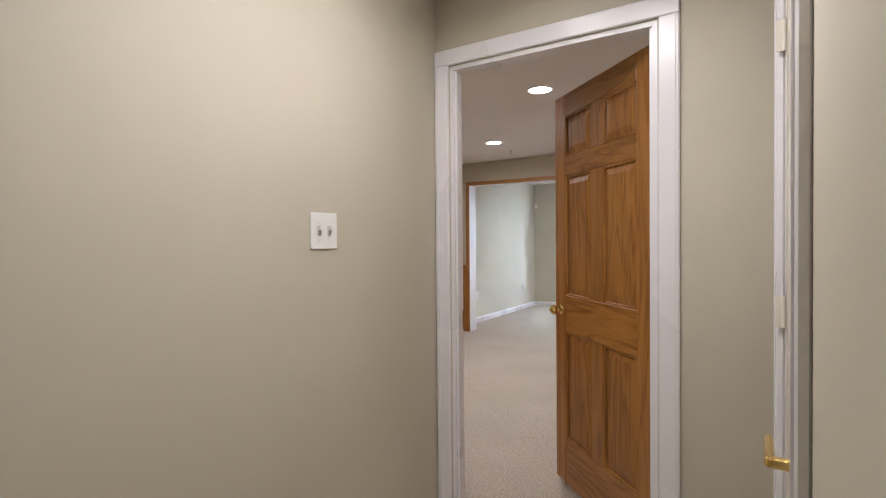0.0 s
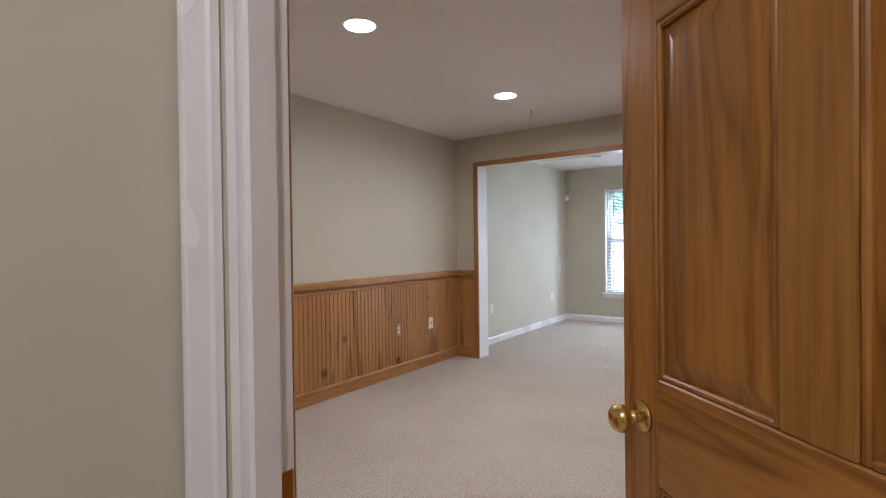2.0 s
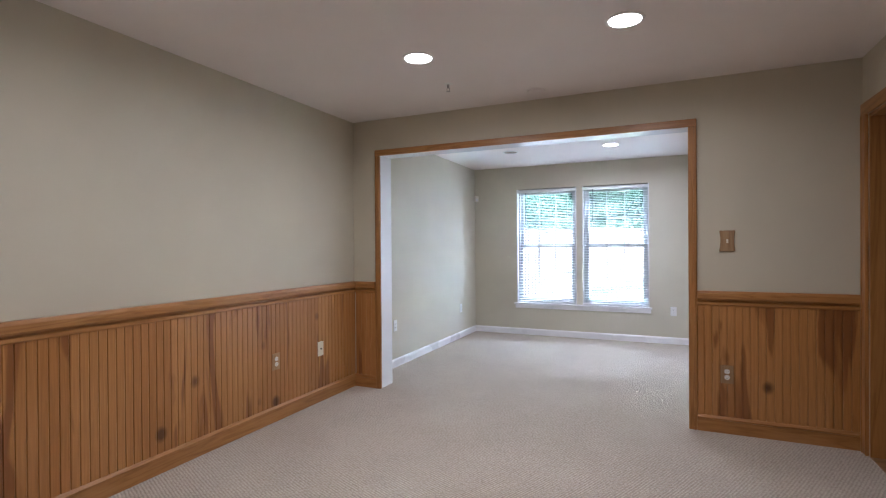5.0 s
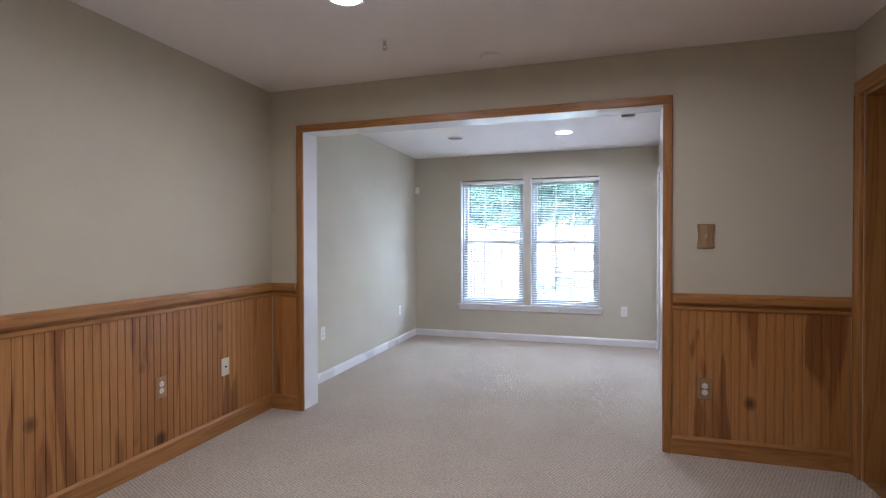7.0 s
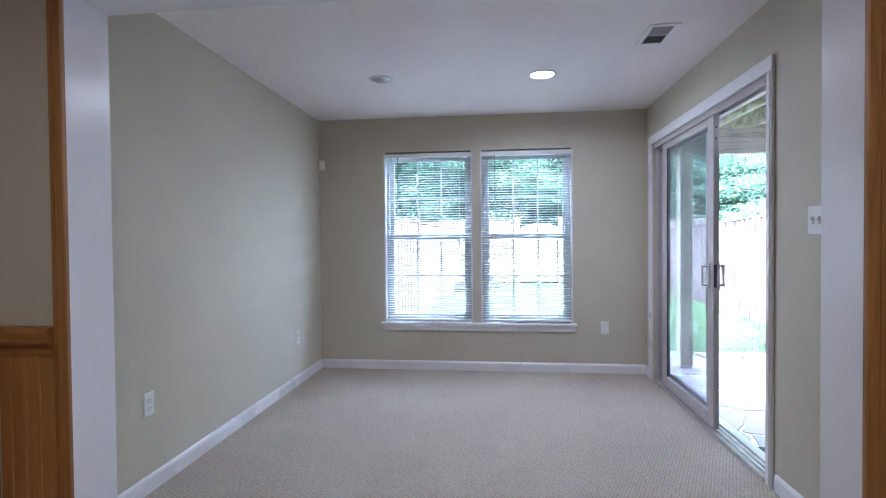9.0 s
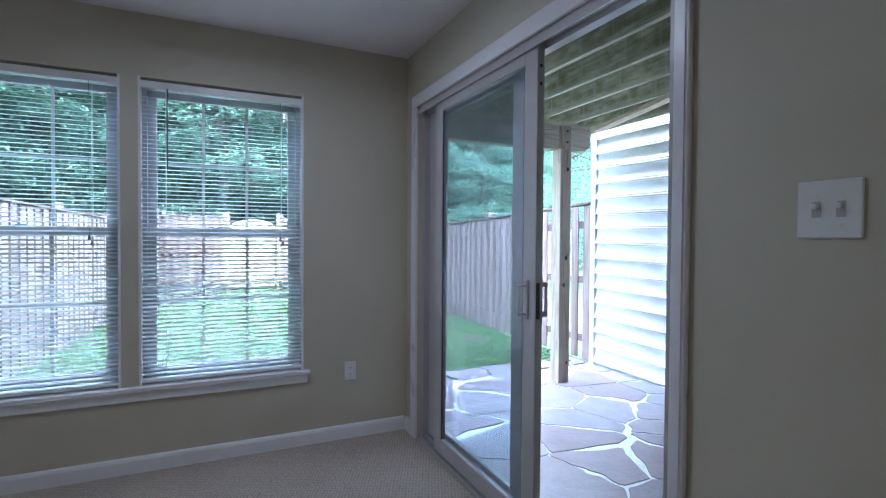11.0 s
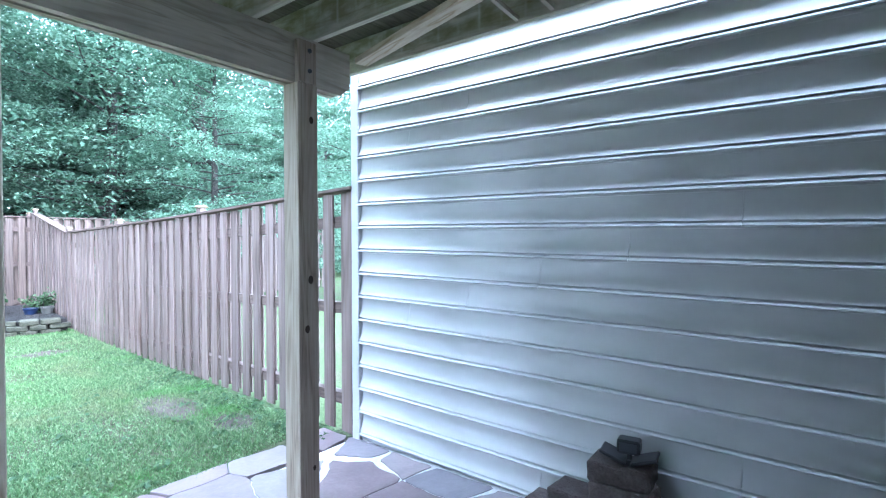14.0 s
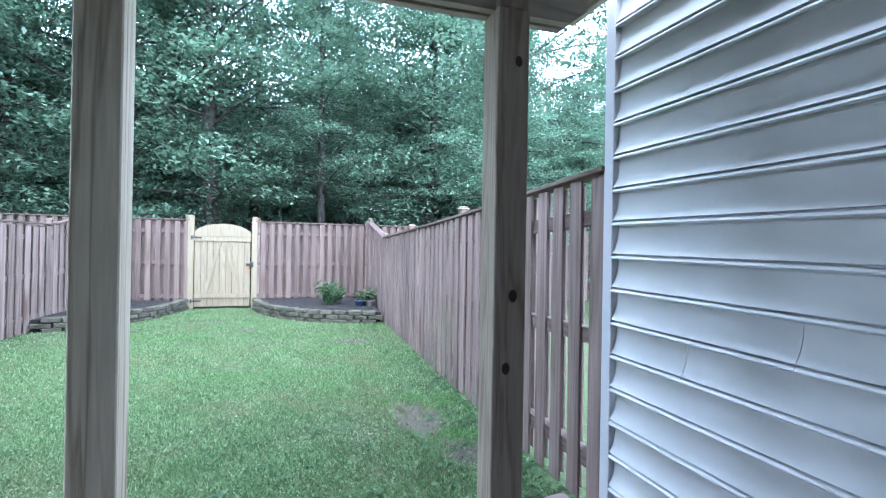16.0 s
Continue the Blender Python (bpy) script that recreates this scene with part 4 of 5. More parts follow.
# ---- ceiling fixtures ----
def downlight(x, y, lit):
    root = thing("recessed_light", "lit round recessed ceiling light" if lit else "unlit round recessed ceiling light with bright reflector", "ceiling light", pose(x, y, CEIL), "recessed ceiling lights")
    bm = bmesh.new()
    n = 40
    prof = [(0.098, 0.0), (0.096, -0.005), (0.082, -0.007), (0.078, -0.003)]
    rows = [[bm.verts.new((r * math.cos(k / n * math.tau), r * math.sin(k / n * math.tau), z)) for k in range(n)] for r, z in prof]
    for a, b in zip(rows, rows[1:]):
        for k in range(n):
            bm.faces.new((a[k], a[(k + 1) % n], b[(k + 1) % n], b[k]))
    part("trim_ring", bm, WHITE_PLASTIC, root, smooth=True)
    bm = bmesh.new()
    if lit:
        cyl(bm, 0.079, 0.079, -0.0045, -0.0015, n)
        part("lens", bm, LENS, root, "glowing lens")
    else:
        cyl(bm, 0.079, 0.05, -0.004, -0.002, n)
        part("reflector", bm, REFLECTOR, root, "bright reflector")


for lx, ly in ROOM_LAMPS + [(1.82, 2.09), (2.82, -5.0)]:
    downlight(lx, ly, True)
downlight(0.66, 2.04, False)

spr = thing("fire_sprinkler", "small chrome pendent fire sprinkler", "sprinkler", pose(1.0, -0.64, CEIL))
part("escutcheon", cyl(bmesh.new(), 0.018, 0.034, -0.006, 0, 24), WHITE_PLASTIC, spr)
bm = bmesh.new()
cyl(bm, 0.008, 0.009, -0.03, -0.006, 12)
box(bm, -0.011, -0.002, -0.052, -0.008, 0.002, -0.028)
box(bm, 0.008, -0.002, -0.052, 0.011, 0.002, -0.028)
part("body", bm, STEEL, spr)
part("deflector", cyl(bmesh.new(), 0.013, 0.013, -0.055, -0.052, 14), STEEL, spr)
cov = thing("ceiling_cover", "flat round white cover plate on the ceiling", "cover plate", pose(1.525, -0.225, CEIL))
part("disc", cyl(bmesh.new(), 0.06, 0.066, -0.012, 0, 36), CEILING, cov)
vent = thing("ceiling_vent", "white slatted ceiling air register", "air vent", pose(2.42, 1.47, CEIL))
part("frame", boxes((-0.085, -0.15, -0.008, -0.055, 0.15, 0), (0.055, -0.15, -0.008, 0.085, 0.15, 0), (-0.055, -0.15, -0.008, 0.055, -0.12, 0), (-0.055, 0.12, -0.008, 0.055, 0.15, 0), (-0.055, -0.006, -0.007, 0.055, 0.006, 0), bevel=0.002), WHITE_PLASTIC, vent)
part("backing", boxes((-0.055, -0.12, -0.0012, 0.055, 0.12, -0.0004)), SLOT, vent)
sl = mesh_of("slat", boxes((-0.054, -0.0065, -0.0006, 0.054, 0.0065, 0.0006)), plain("grey_painted_slat", (0.42, 0.42, 0.44), 0.5))
for k in range(18):
    y = -0.112 + k * 0.0132
    if abs(y) > 0.008:
        piece("slat", sl, vent, pose(0, y, -0.005, 35 if y > 0 else -35))

# ---- outdoors: ground, patio, deck ----
structure("ground", boxes((-250, -250, -0.6, 250, 250, -0.205)), GROUND, "grassy soil of the yard and woods", "ground")


def fence_x(y):
    return 5.72 + 0.05 * (y - 4.6)


def left_x(y):
    return -0.42 + 0.075 * (y - 3.4)


structure("patio_bed", boxes((3.0, 0.2, -0.4, 5.73, 4.62, PATIO - 0.0045)), MORTAR, "pale mortar joints of the flagstone patio", "patio")

# neighbour's sided wall: courses lie over one another
PITCH, SX = 0.169, 5.70
FALL = 0.016          # the courses run slightly downhill towards the house
sidewall = thing("neighbour_house", "white vinyl-sided wall of the neighbouring house", "house")
part("wall", boxes((SX + 0.012, -1.5, -0.3, SX + 0.25, 4.60, 6.2)), SIDING, sidewall)
part("corner_post", boxes((SX - 0.030, 4.555, PATIO - 0.02, SX + 0.03, 4.63, 6.2), (SX + 0.03, 4.60, PATIO - 0.02, SX + 0.1, 4.63, 6.2), bevel=0.004), VINYL, sidewall, "white vinyl corner post")
part("starter_strip", boxes((SX - 0.004, 0.2, PATIO + 0.0, SX + 0.011, 4.553, PATIO + 0.02)), VINYL, sidewall, "grey starter strip at the wall's foot")


def course(y0, y1):
    """One length of siding, bottom at z 0: flat face that sweeps out to a groove and a rounded lip."""
    bm = bmesh.new()
    prof = [(0.010, PITCH + 0.014), (0.010, PITCH - 0.006), (0.008, PITCH - 0.008), (0.0072, 0.140), (0.0052, 0.118), (0.0018, 0.097), (-0.0035, 0.076), (-0.0105, 0.057), (-0.0185, 0.042), (-0.028, 0.029),
            (0.002, 0.0275), (0.002, 0.0185), (-0.023, 0.018), (-0.031, 0.013), (-0.034, 0.006), (-0.030, 0.0), (-0.025, 0.0), (-0.021, 0.010), (0.010, 0.010)]
    rows = [[bm.verts.new((a, y, b)) for a, b in prof] for y in (y0, y1)]
    for i in range(len(prof) - 1):
        bm.faces.new((rows[0][i], rows[0][i + 1], rows[1][i + 1], rows[1][i]))
    bm.faces.new(rows[0]), bm.faces.new(rows[1])
    return bm


for k in range(26):
    seam = 4.086 - 0.49 * ((k - 5) % 7)
    z = PATIO + 0.024 + k * PITCH
    for y0, y1, x in ((seam + 0.0035, 4.556, SX), (-1.4, seam, SX - 0.0012)):
        part("siding_board", course(y0, y1), SIDING, sidewall, smooth=True, m=pose(x, 0, z - 3.85 * FALL, math.degrees(math.atan(FALL)))).data.set_sharp_from_angle(angle=radians(35))

# posts, beam and joists of the deck
BZ0, BZ1 = 2.147, 2.41
# out of view: added to block light and darken the siding below the deck
structure("wall_patio_end", boxes((2.996, 0.05, -0.4, SX - 0.03, 0.195, BZ1 + 0.24)), SIDING, "unseen pale wall added at the patio's end to keep light out")


def post(x, y, tongue, mat=POST_WOOD):
    root = thing("deck_post", "square treated-pine deck post with dark knots", "post", pose(x, y, PATIO), "deck posts")
    part("shaft", boxes((-0.066, -0.066, 0, 0.066, 0.066, BZ0 - PATIO), bevel=0.005), mat, root)
    if tongue:
        part("tongue", boxes((-0.060, -0.066, BZ0 - PATIO, 0.060, -0.028, BZ1 - PATIO - 0.03), bevel=0.004), mat, root)
        bm = bmesh.new()
        for z in (0.07, 0.18):
            cyl(bm, 0.014, 0.012, 0.066, 0.074, 6, pose(0.012, 0, BZ0 - PATIO + z, 90))
        part("bolt", bm, CHARCOAL, root)
    return root


KNOT = plain("dark_knot", (0.045, 0.027, 0.016), 0.7)


def knots(root, spots):
    for x, z, r in spots:
        k = cyl(bmesh.new(), r, r * 0.7, 0, 0.0016, 14)
        part("knot", k, KNOT, root, "dark knot in the wood", m=pose(x, -0.066, z - PATIO, 90) @ Matrix.Diagonal((0.8, 1.15, 1, 1)))


knots(post(4.876, 4.158, True), ((0.012, 1.07, 0.021), (-0.012, 0.80, 0.020), (0.022, 1.95, 0.018), (0.03, 0.02, 0.013)))
post(3.535, 4.19, True, POST_PALE)
post(4.876, 1.13, False)
deck = thing("deck", "raised wooden deck of treated lumber overhead", "deck")
bm = bmesh.new()
for y0, y1 in ((4.131, 4.169), (4.192, 4.230)):
    vs = []
    for y in (y0, y1):
        vs.append([bm.verts.new((x, y, z)) for x, z in ((2.2, BZ0), (5.14, BZ0), (5.215, BZ0 + 0.06), (5.215, BZ1), (2.2, BZ1))])
    for i in range(5):
        j = (i + 1) % 5
        bm.faces.new((vs[0][i], vs[0][j], vs[1][j], vs[1][i]))
    bm.faces.new(vs[0]), bm.faces.new(vs[1])
part("beam", bm, BEAM_WOOD, deck, "pale double beam on the posts")
part("rear_beam", boxes((3.02, 1.09, BZ0 + 0.003, 5.4, 1.17, BZ1), bevel=0.003), BEAM_WOOD, deck)
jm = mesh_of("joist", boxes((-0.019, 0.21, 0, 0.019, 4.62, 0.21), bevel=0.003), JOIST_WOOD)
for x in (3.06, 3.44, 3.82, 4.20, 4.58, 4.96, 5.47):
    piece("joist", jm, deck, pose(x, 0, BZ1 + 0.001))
part("rim_joist", boxes((2.4, 4.62, BZ1 + 0.002, 5.49, 4.658, BZ1 + 0.212), bevel=0.003), BEAM_WOOD, deck)
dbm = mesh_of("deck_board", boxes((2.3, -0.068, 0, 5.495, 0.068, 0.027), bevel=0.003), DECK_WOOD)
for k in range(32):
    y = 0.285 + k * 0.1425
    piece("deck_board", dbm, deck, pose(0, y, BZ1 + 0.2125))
bm = bmesh.new()
p0, p1 = Vector((5.30, 4.12, BZ1 - 0.021)), Vector((4.60, 1.45, BZ1 - 0.021))
d = p1 - p0
box(bm, 0, -0.045, -0.019, d.length, 0.045, 0.019, 0.003)
part("diagonal_brace", bm, BRACE_WOOD, deck, "pale diagonal brace under the joists", m=Matrix.Translation(p0) @ Matrix.Rotation(math.atan2(d.y, d.x), 4, 'Z'))
for y in (2.93, 3.13):
    bm = bmesh.new()
    a, b = Vector((4.98, y + 0.12, BZ1 + 0.19)), Vector((5.45, y - 0.02, BZ1 + 0.02))
    d = b - a
    box(bm, 0, -0.012, -0.012, d.length, 0.012, 0.012, 0.0, Matrix.Translation(a) @ d.to_track_quat('X', 'Z').to_matrix().to_4x4())
    part("bridging", bm, BEAM_WOOD, deck)

# things on the patio
block_bm = boxes((-0.145, -0.095, 0, 0.145, 0.095, 0.098), bevel=0.011)
bmesh.ops.subdivide_edges(block_bm, edges=block_bm.edges, cuts=2, use_grid_fill=True)
for v in block_bm.verts:
    n = noise.noise_vector(v.co * 23)
    v.co += Vector((n.x, n.y, n.z)) * 0.0045
BLOCK_ME = mesh_of("retaining_block", block_bm, BLOCK)
rows = [(0, (2.96, 2.655, 2.35)), (1, (2.82, 2.50)), (2, (2.60,)), (3, (2.615,))]
for lv, ys in rows:
    for y in ys:
        b = new("retaining_block", BLOCK_ME)
        b.matrix_basis = pose(5.575 + random.uniform(-0.015, 0.015), y, PATIO + lv * 0.099, 0, 0, 90 + random.uniform(-5, 5))
        tagged(b, "rough brown concrete retaining block, stacked on the patio", "concrete block", "stacked blocks")
TOP = PATIO + 4 * 0.099 - 0.001
lampy = thing("solar_spotlight", "black plastic spotlight on a flat folding base", "spotlight", pose(5.565, 2.575, TOP, 0, 0, 8))
bm = bmesh.new()
for s in (-1, 1):
    box(bm, -0.06, 0.015, 0, 0.06, 0.14, 0.016, 0.004, pose(0, 0, 0.004, 20 * s, 0, 0) @ Matrix.Diagonal((1, s, 1, 1)))
box(bm, -0.03, -0.03, 0, 0.03, 0.03, 0.025, 0.004)
part("base", bm, BLACK, lampy)
part("stem", cyl(bmesh.new(), 0.012, 0.012, 0.02, 0.065, 14), BLACK, lampy)
part("head", boxes((-0.045, -0.052, 0.06, 0.03, 0.052, 0.125), bevel=0.008), BLACK, lampy)
part("lens", boxes((-0.0475, -0.04, 0.07, -0.0445, 0.04, 0.113), bevel=0.001), CHARCOAL, lampy)

bin_ = thing("storage_box", "dark grey plastic box with a ribbed black lid", "box", pose(5.50, 1.02, PATIO))
bm = bmesh.new()
v0 = [bm.verts.new(c) for c in ((-0.17, -0.38, 0), (0.17, -0.38, 0), (0.17, 0.36, 0), (-0.17, 0.36, 0))]
v1 = [bm.verts.new(c) for c in ((-0.16, -0.37, 0.42), (0.16, -0.37, 0.42), (0.16, 0.33, 0.30), (-0.16, 0.33, 0.30))]
for i in range(4):
    j = (i + 1) % 4
    bm.faces.new((v0[i], v0[j], v1[j], v1[i]))
bm.faces.new(v0), bm.faces.new(v1)
part("body", bm, CHARCOAL, bin_)
rib = mesh_of("rib", boxes((-0.15, -0.008, 0, 0.15, 0.008, 0.018), bevel=0.003), BLACK)
for k in range(20):
    y = -0.34 + k * 0.033
    piece("rib", rib, bin_, pose(0, y, 0.415 - (y + 0.37) * 0.1714, -9.7))

solid("doormat", boxes((3.06, 1.25, PATIO + 0.004, 3.56, 2.0, PATIO + 0.016), bevel=0.004), rough_mat("grey_mat_fibre", (0.05, 0.055, 0.065), (0.10, 0.11, 0.125), 60, 0.95, 0.8, 0.01), "dark grey ribbed doormat outside the patio door", "doormat")


# ---- fences, gate and planting beds ----
def fence(name, label, length, m, pitch, width, zfun, end_post=True, mat=FENCE_WOOD):
    """A shadowbox fence along local +y: boards alternate on both sides of three rails. zfun(s) gives foot and top."""
    root = thing(name, label, "fence", m)
    n_seg = max(1, round(length / 2.4))
    seg = length / n_seg
    for k in range(n_seg + 1):
        s = min(k * seg, length - 0.05) if k else 0.05
        a, b = zfun(s)
        if k == 0 and not end_post:
            part("post", boxes((-0.034, -0.045, 0, 0.034, 0.045, b - a + 0.005), bevel=0.004), FENCE_WOOD, root, m=pose(0, s, a))
            continue
        p = part("post", boxes((-0.034, -0.045, 0, 0.034, 0.045, b - a + 0.09), bevel=0.004), FENCE_WOOD, root, m=pose(0, s, a))
        part("post_cap", boxes((-0.055, -0.055, b - a + 0.09, 0.055, 0.055, b - a + 0.105), (-0.04, -0.04, b - a + 0.105, 0.04, 0.04, b - a + 0.122), bevel=0.006), GATE_WOOD, p)
    for k in range(n_seg):
        s0, s1 = k * seg, (k + 1) * seg
        (a0, b0), (a1, b1) = zfun(s0 + 0.02), zfun(s1 - 0.02)
        for fr in (0.14, 0.52, 0.88):
            bm = bmesh.new()
            z0, z1 = a0 + (b0 - a0) * fr, a1 + (b1 - a1) * fr
            vs = [bm.verts.new((x, s, z + dz)) for s, z in ((s0, z0), (s1, z1)) for dz in (-0.042, 0.042) for x in (-0.0345, 0.0345)]
            for f in ((0, 1, 3, 2), (4, 6, 7, 5), (0, 4, 5, 1), (2, 3, 7, 6), (0, 2, 6, 4), (1, 5, 7, 3)):
                bm.faces.new([vs[i] for i in f])
            part("rail", bm, FENCE_RAIL, root)
        bm = bmesh.new()
        vs = [bm.verts.new((x, s, z + dz)) for s, z in ((s0, b0 + 0.012), (s1, b1 + 0.012)) for dz in (0.0, 0.022) for x in (-0.072, 0.072)]
        for f in ((0, 1, 3, 2), (4, 6, 7, 5), (0, 4, 5, 1), (2, 3, 7, 6), (0, 2, 6, 4), (1, 5, 7, 3)):
            bm.faces.new([vs[i] for i in f])
        part("cap_rail", bm, FENCE_RAIL, root)
    me = mesh_of("board", boxes((-0.008, -width / 2, 0, 0.008, width / 2, 1.0), bevel=0.0025), mat)
    s, k = width / 2 + 0.01, 0
    while s < length - 0.03:
        a, b = zfun(s)
        x = -0.043 if k % 2 == 0 else 0.043
        piece("board", me, root, pose(x + random.uniform(-0.002, 0.002), s, a + 0.02 + random.uniform(-0.008, 0.008), 0, random.uniform(-0.3, 0.3), 0) @ Matrix.Diagonal((1, 1, b - a - 0.02, 1)))
        s += pitch / 2
        k += 1
    return root


def right_z(s):
    y = 4.62 + s
    foot = -0.17 - 0.012 * s if s < 8 else -0.27
    if y < 7.0:
        top = 1.66 - 0.035 * (y - 4.6)
    elif y < 12.4:
        top = 1.575 - 0.024 * (y - 7.0)
    else:
        top = 1.445 + (y - 12.4) / 2.66 * 0.46
    return foot, top


def left_z(s):
    y = 3.4 + s
    return -0.21, (1.62 - 0.012 * s if y < 12.4 else 1.51 + (y - 12.4) / 2.66 * 0.36)


def lean(dx, dy):
    return math.degrees(math.atan2(-dx, dy))


L_R = 15.06 - 4.62
fence("wooden_fence", "weathered pinkish-brown shadowbox wood fence", L_R, pose(fence_x(4.62), 4.62, 0, 0, 0, lean(0.05, 1)), 0.215, 0.126, right_z, False)
L_L = 15.06 - 3.4
fence("wooden_fence", "weathered shadowbox wood fence beside the lawn", L_L, pose(left_x(3.4), 3.4, 0, 0, 0, lean(0.075, 1)), 0.215, 0.138, left_z)
back_z = lambda s: (-0.19, 1.82)
YB = 15.10
fence("wooden_fence", "weathered shadowbox back fence beside the gate", 10.6, pose(3.52, YB, 0, 0, 0, -90), 0.195, 0.112, back_z, True, BACK_FENCE)
fence("wooden_fence", "weathered shadowbox back fence beyond the beds", 6.9, pose(2.10, YB, 0, 0, 0, 90), 0.195, 0.112, back_z, True, BACK_FENCE)

gate = thing("garden_gate", "new pale pine garden gate with arched top", "gate", pose(2.19, YB - 0.03, -0.18))
GW = 1.22
for k in range(9):
    x0 = 0.01 + k * (GW - 0.02) / 9
    xc = x0 + 0.065 - GW / 2
    top = 1.72 + 0.26 * math.sqrt(max(0, 1 - (xc / (GW / 2)) ** 2)) - 0.06
    part("board", boxes((x0, 0, 0.02, x0 + 0.128, 0.018, top), bevel=0.002), GATE_WOOD, gate)
bm = bmesh.new()
N = 18
arc = []
for k in range(N + 1):
    a = math.pi * k / N
    arc.append((GW / 2 - math.cos(a) * GW / 2, 1.70 + math.sin(a) * 0.25))
f0 = [bm.verts.new((x, -0.012, z)) for x, z in arc] + [bm.verts.new((GW, -0.012, 1.66)), bm.verts.new((0, -0.012, 1.66))]
f1 = [bm.verts.new((v.co.x, 0.024, v.co.z)) for v in f0]
for i in range(len(f0)):
    j = (i + 1) % len(f0)
    bm.faces.new((f0[i], f0[j], f1[j], f1[i]))
bm.faces.new(f0), bm.faces.new(f1)
part("arched_top", bm, GATE_WOOD, gate)
for z in (0.22, 1.54):
    part("cross_rail", boxes((0.005, -0.036, z, GW - 0.005, -0.001, z + 0.10), bevel=0.003), GATE_WOOD, gate)
for s in (-1, 1):
    bm = bmesh.new()
    a, b = Vector((GW / 2 + s * 0.36, -0.018, 0.32)), Vector((GW / 2 + s * 0.07, -0.018, 1.54))
    d = b - a
    box(bm, 0, -0.016, -0.04, d.length, 0.016, 0.04, 0.002, Matrix.Translation(a) @ Matrix.Rotation(-math.atan2(d.z, d.x), 4, 'Y'))
    part("brace", bm, GATE_WOOD, gate)
for z in (0.14, 1.60):
    part("hinge", boxes((-0.06, -0.042, z, 0.16, -0.0365, z + 0.03), (-0.07, -0.045, z - 0.03, -0.03, -0.034, z + 0.06), bevel=0.002), BLACK, gate, "black strap hinge")
part("latch", boxes((GW - 0.10, -0.05, 0.97, GW + 0.02, -0.036, 1.03), (GW + 0.01, -0.05, 0.94, GW + 0.06, -0.034, 1.06), bevel=0.003), BLACK, gate, "black gate latch")
for x in (2.12, 3.49):
    gp = thing("gate_post", "new pale pine gate post with a cap", "post", pose(x, YB, -0.2), "gate posts")
    part("shaft", boxes((-0.065, -0.065, 0, 0.065, 0.065, 2.10), bevel=0.006), GATE_WOOD, gp)
    part("cap", boxes((-0.07, -0.07, 2.10, 0.07, 0.07, 2.13), (-0.05, -0.05, 2.13, 0.05, 0.05, 2.155), bevel=0.01), GATE_WOOD, gp)


def bed(name, curve, far, label):
    """A mulched bed behind a curved edging of stacked blocks. curve and far: plan points along the front and the back."""
    root = thing(name, label, "planting bed", kind="structure")
    bm = bmesh.new()
    pts = curve + far
    vt = [bm.verts.new((x, y, 0.015 + 0.015 * math.sin(x * 5 + y * 3))) for x, y in pts]
    vb = [bm.verts.new((x, y, -0.25)) for x, y in pts]
    bm.faces.new(vt)
    for i in range(len(pts)):
        j = (i + 1) % len(pts)
        bm.faces.new((vt[i], vt[j], vb[j], vb[i]))
    part("mulch", bm, MULCH, root, "dark bark mulch")
    # evenly spaced blocks along the front, two courses
    path = [Vector((*p, 0)) for p in curve]
    lens = [0.0]
    for a, b in zip(path, path[1:]):
        lens.append(lens[-1] + (b - a).length)

    def at(s):
        for i in range(len(lens) - 1):
            if s <= lens[i + 1] or i == len(lens) - 2:
                f = (s - lens[i]) / (lens[i + 1] - lens[i])
                return path[i].lerp(path[i + 1], f), path[i + 1] - path[i]
    ebm = boxes((-0.13, -0.08, 0, 0.13, 0.08, 0.085), bevel=0.014)
    me = mesh_of("edging_block", ebm, EDGING)
    for lv in range(3):
        s = 0.1 + 0.13 * (lv % 2)
        while s < lens[-1] - 0.05:
            p, d = at(s)
            piece("edging_block", me, root, pose(p.x, p.y, -0.215 + lv * 0.086, random.uniform(-6, 6), random.uniform(-4, 4), math.degrees(math.atan2(d.y, d.x)) + random.uniform(-9, 9)) @ Matrix.Diagonal((random.uniform(0.85, 1.1), random.uniform(0.9, 1.15), random.uniform(0.9, 1.05), 1)))
            s += 0.275
    return root


def curve_pts(a, b, c, n=14):
    return [((1 - t) ** 2 * a[0] + 2 * t * (1 - t) * b[0] + t * t * c[0], (1 - t) ** 2 * a[1] + 2 * t * (1 - t) * b[1] + t * t * c[1]) for t in [k / n for k in range(n + 1)]]


bed("planting_bed_1", curve_pts((3.55, 14.95), (3.75, 12.3), (5.95, 12.0)), [(6.15, 15.0), (3.6, 15.02)], "mulched bed behind mossy edging blocks")
bed("planting_bed_2", curve_pts((2.02, 14.95), (1.75, 12.3), (0.30, 12.0)), [(0.4, 15.0), (2.0, 15.02)], "mulched bed behind mossy edging blocks")


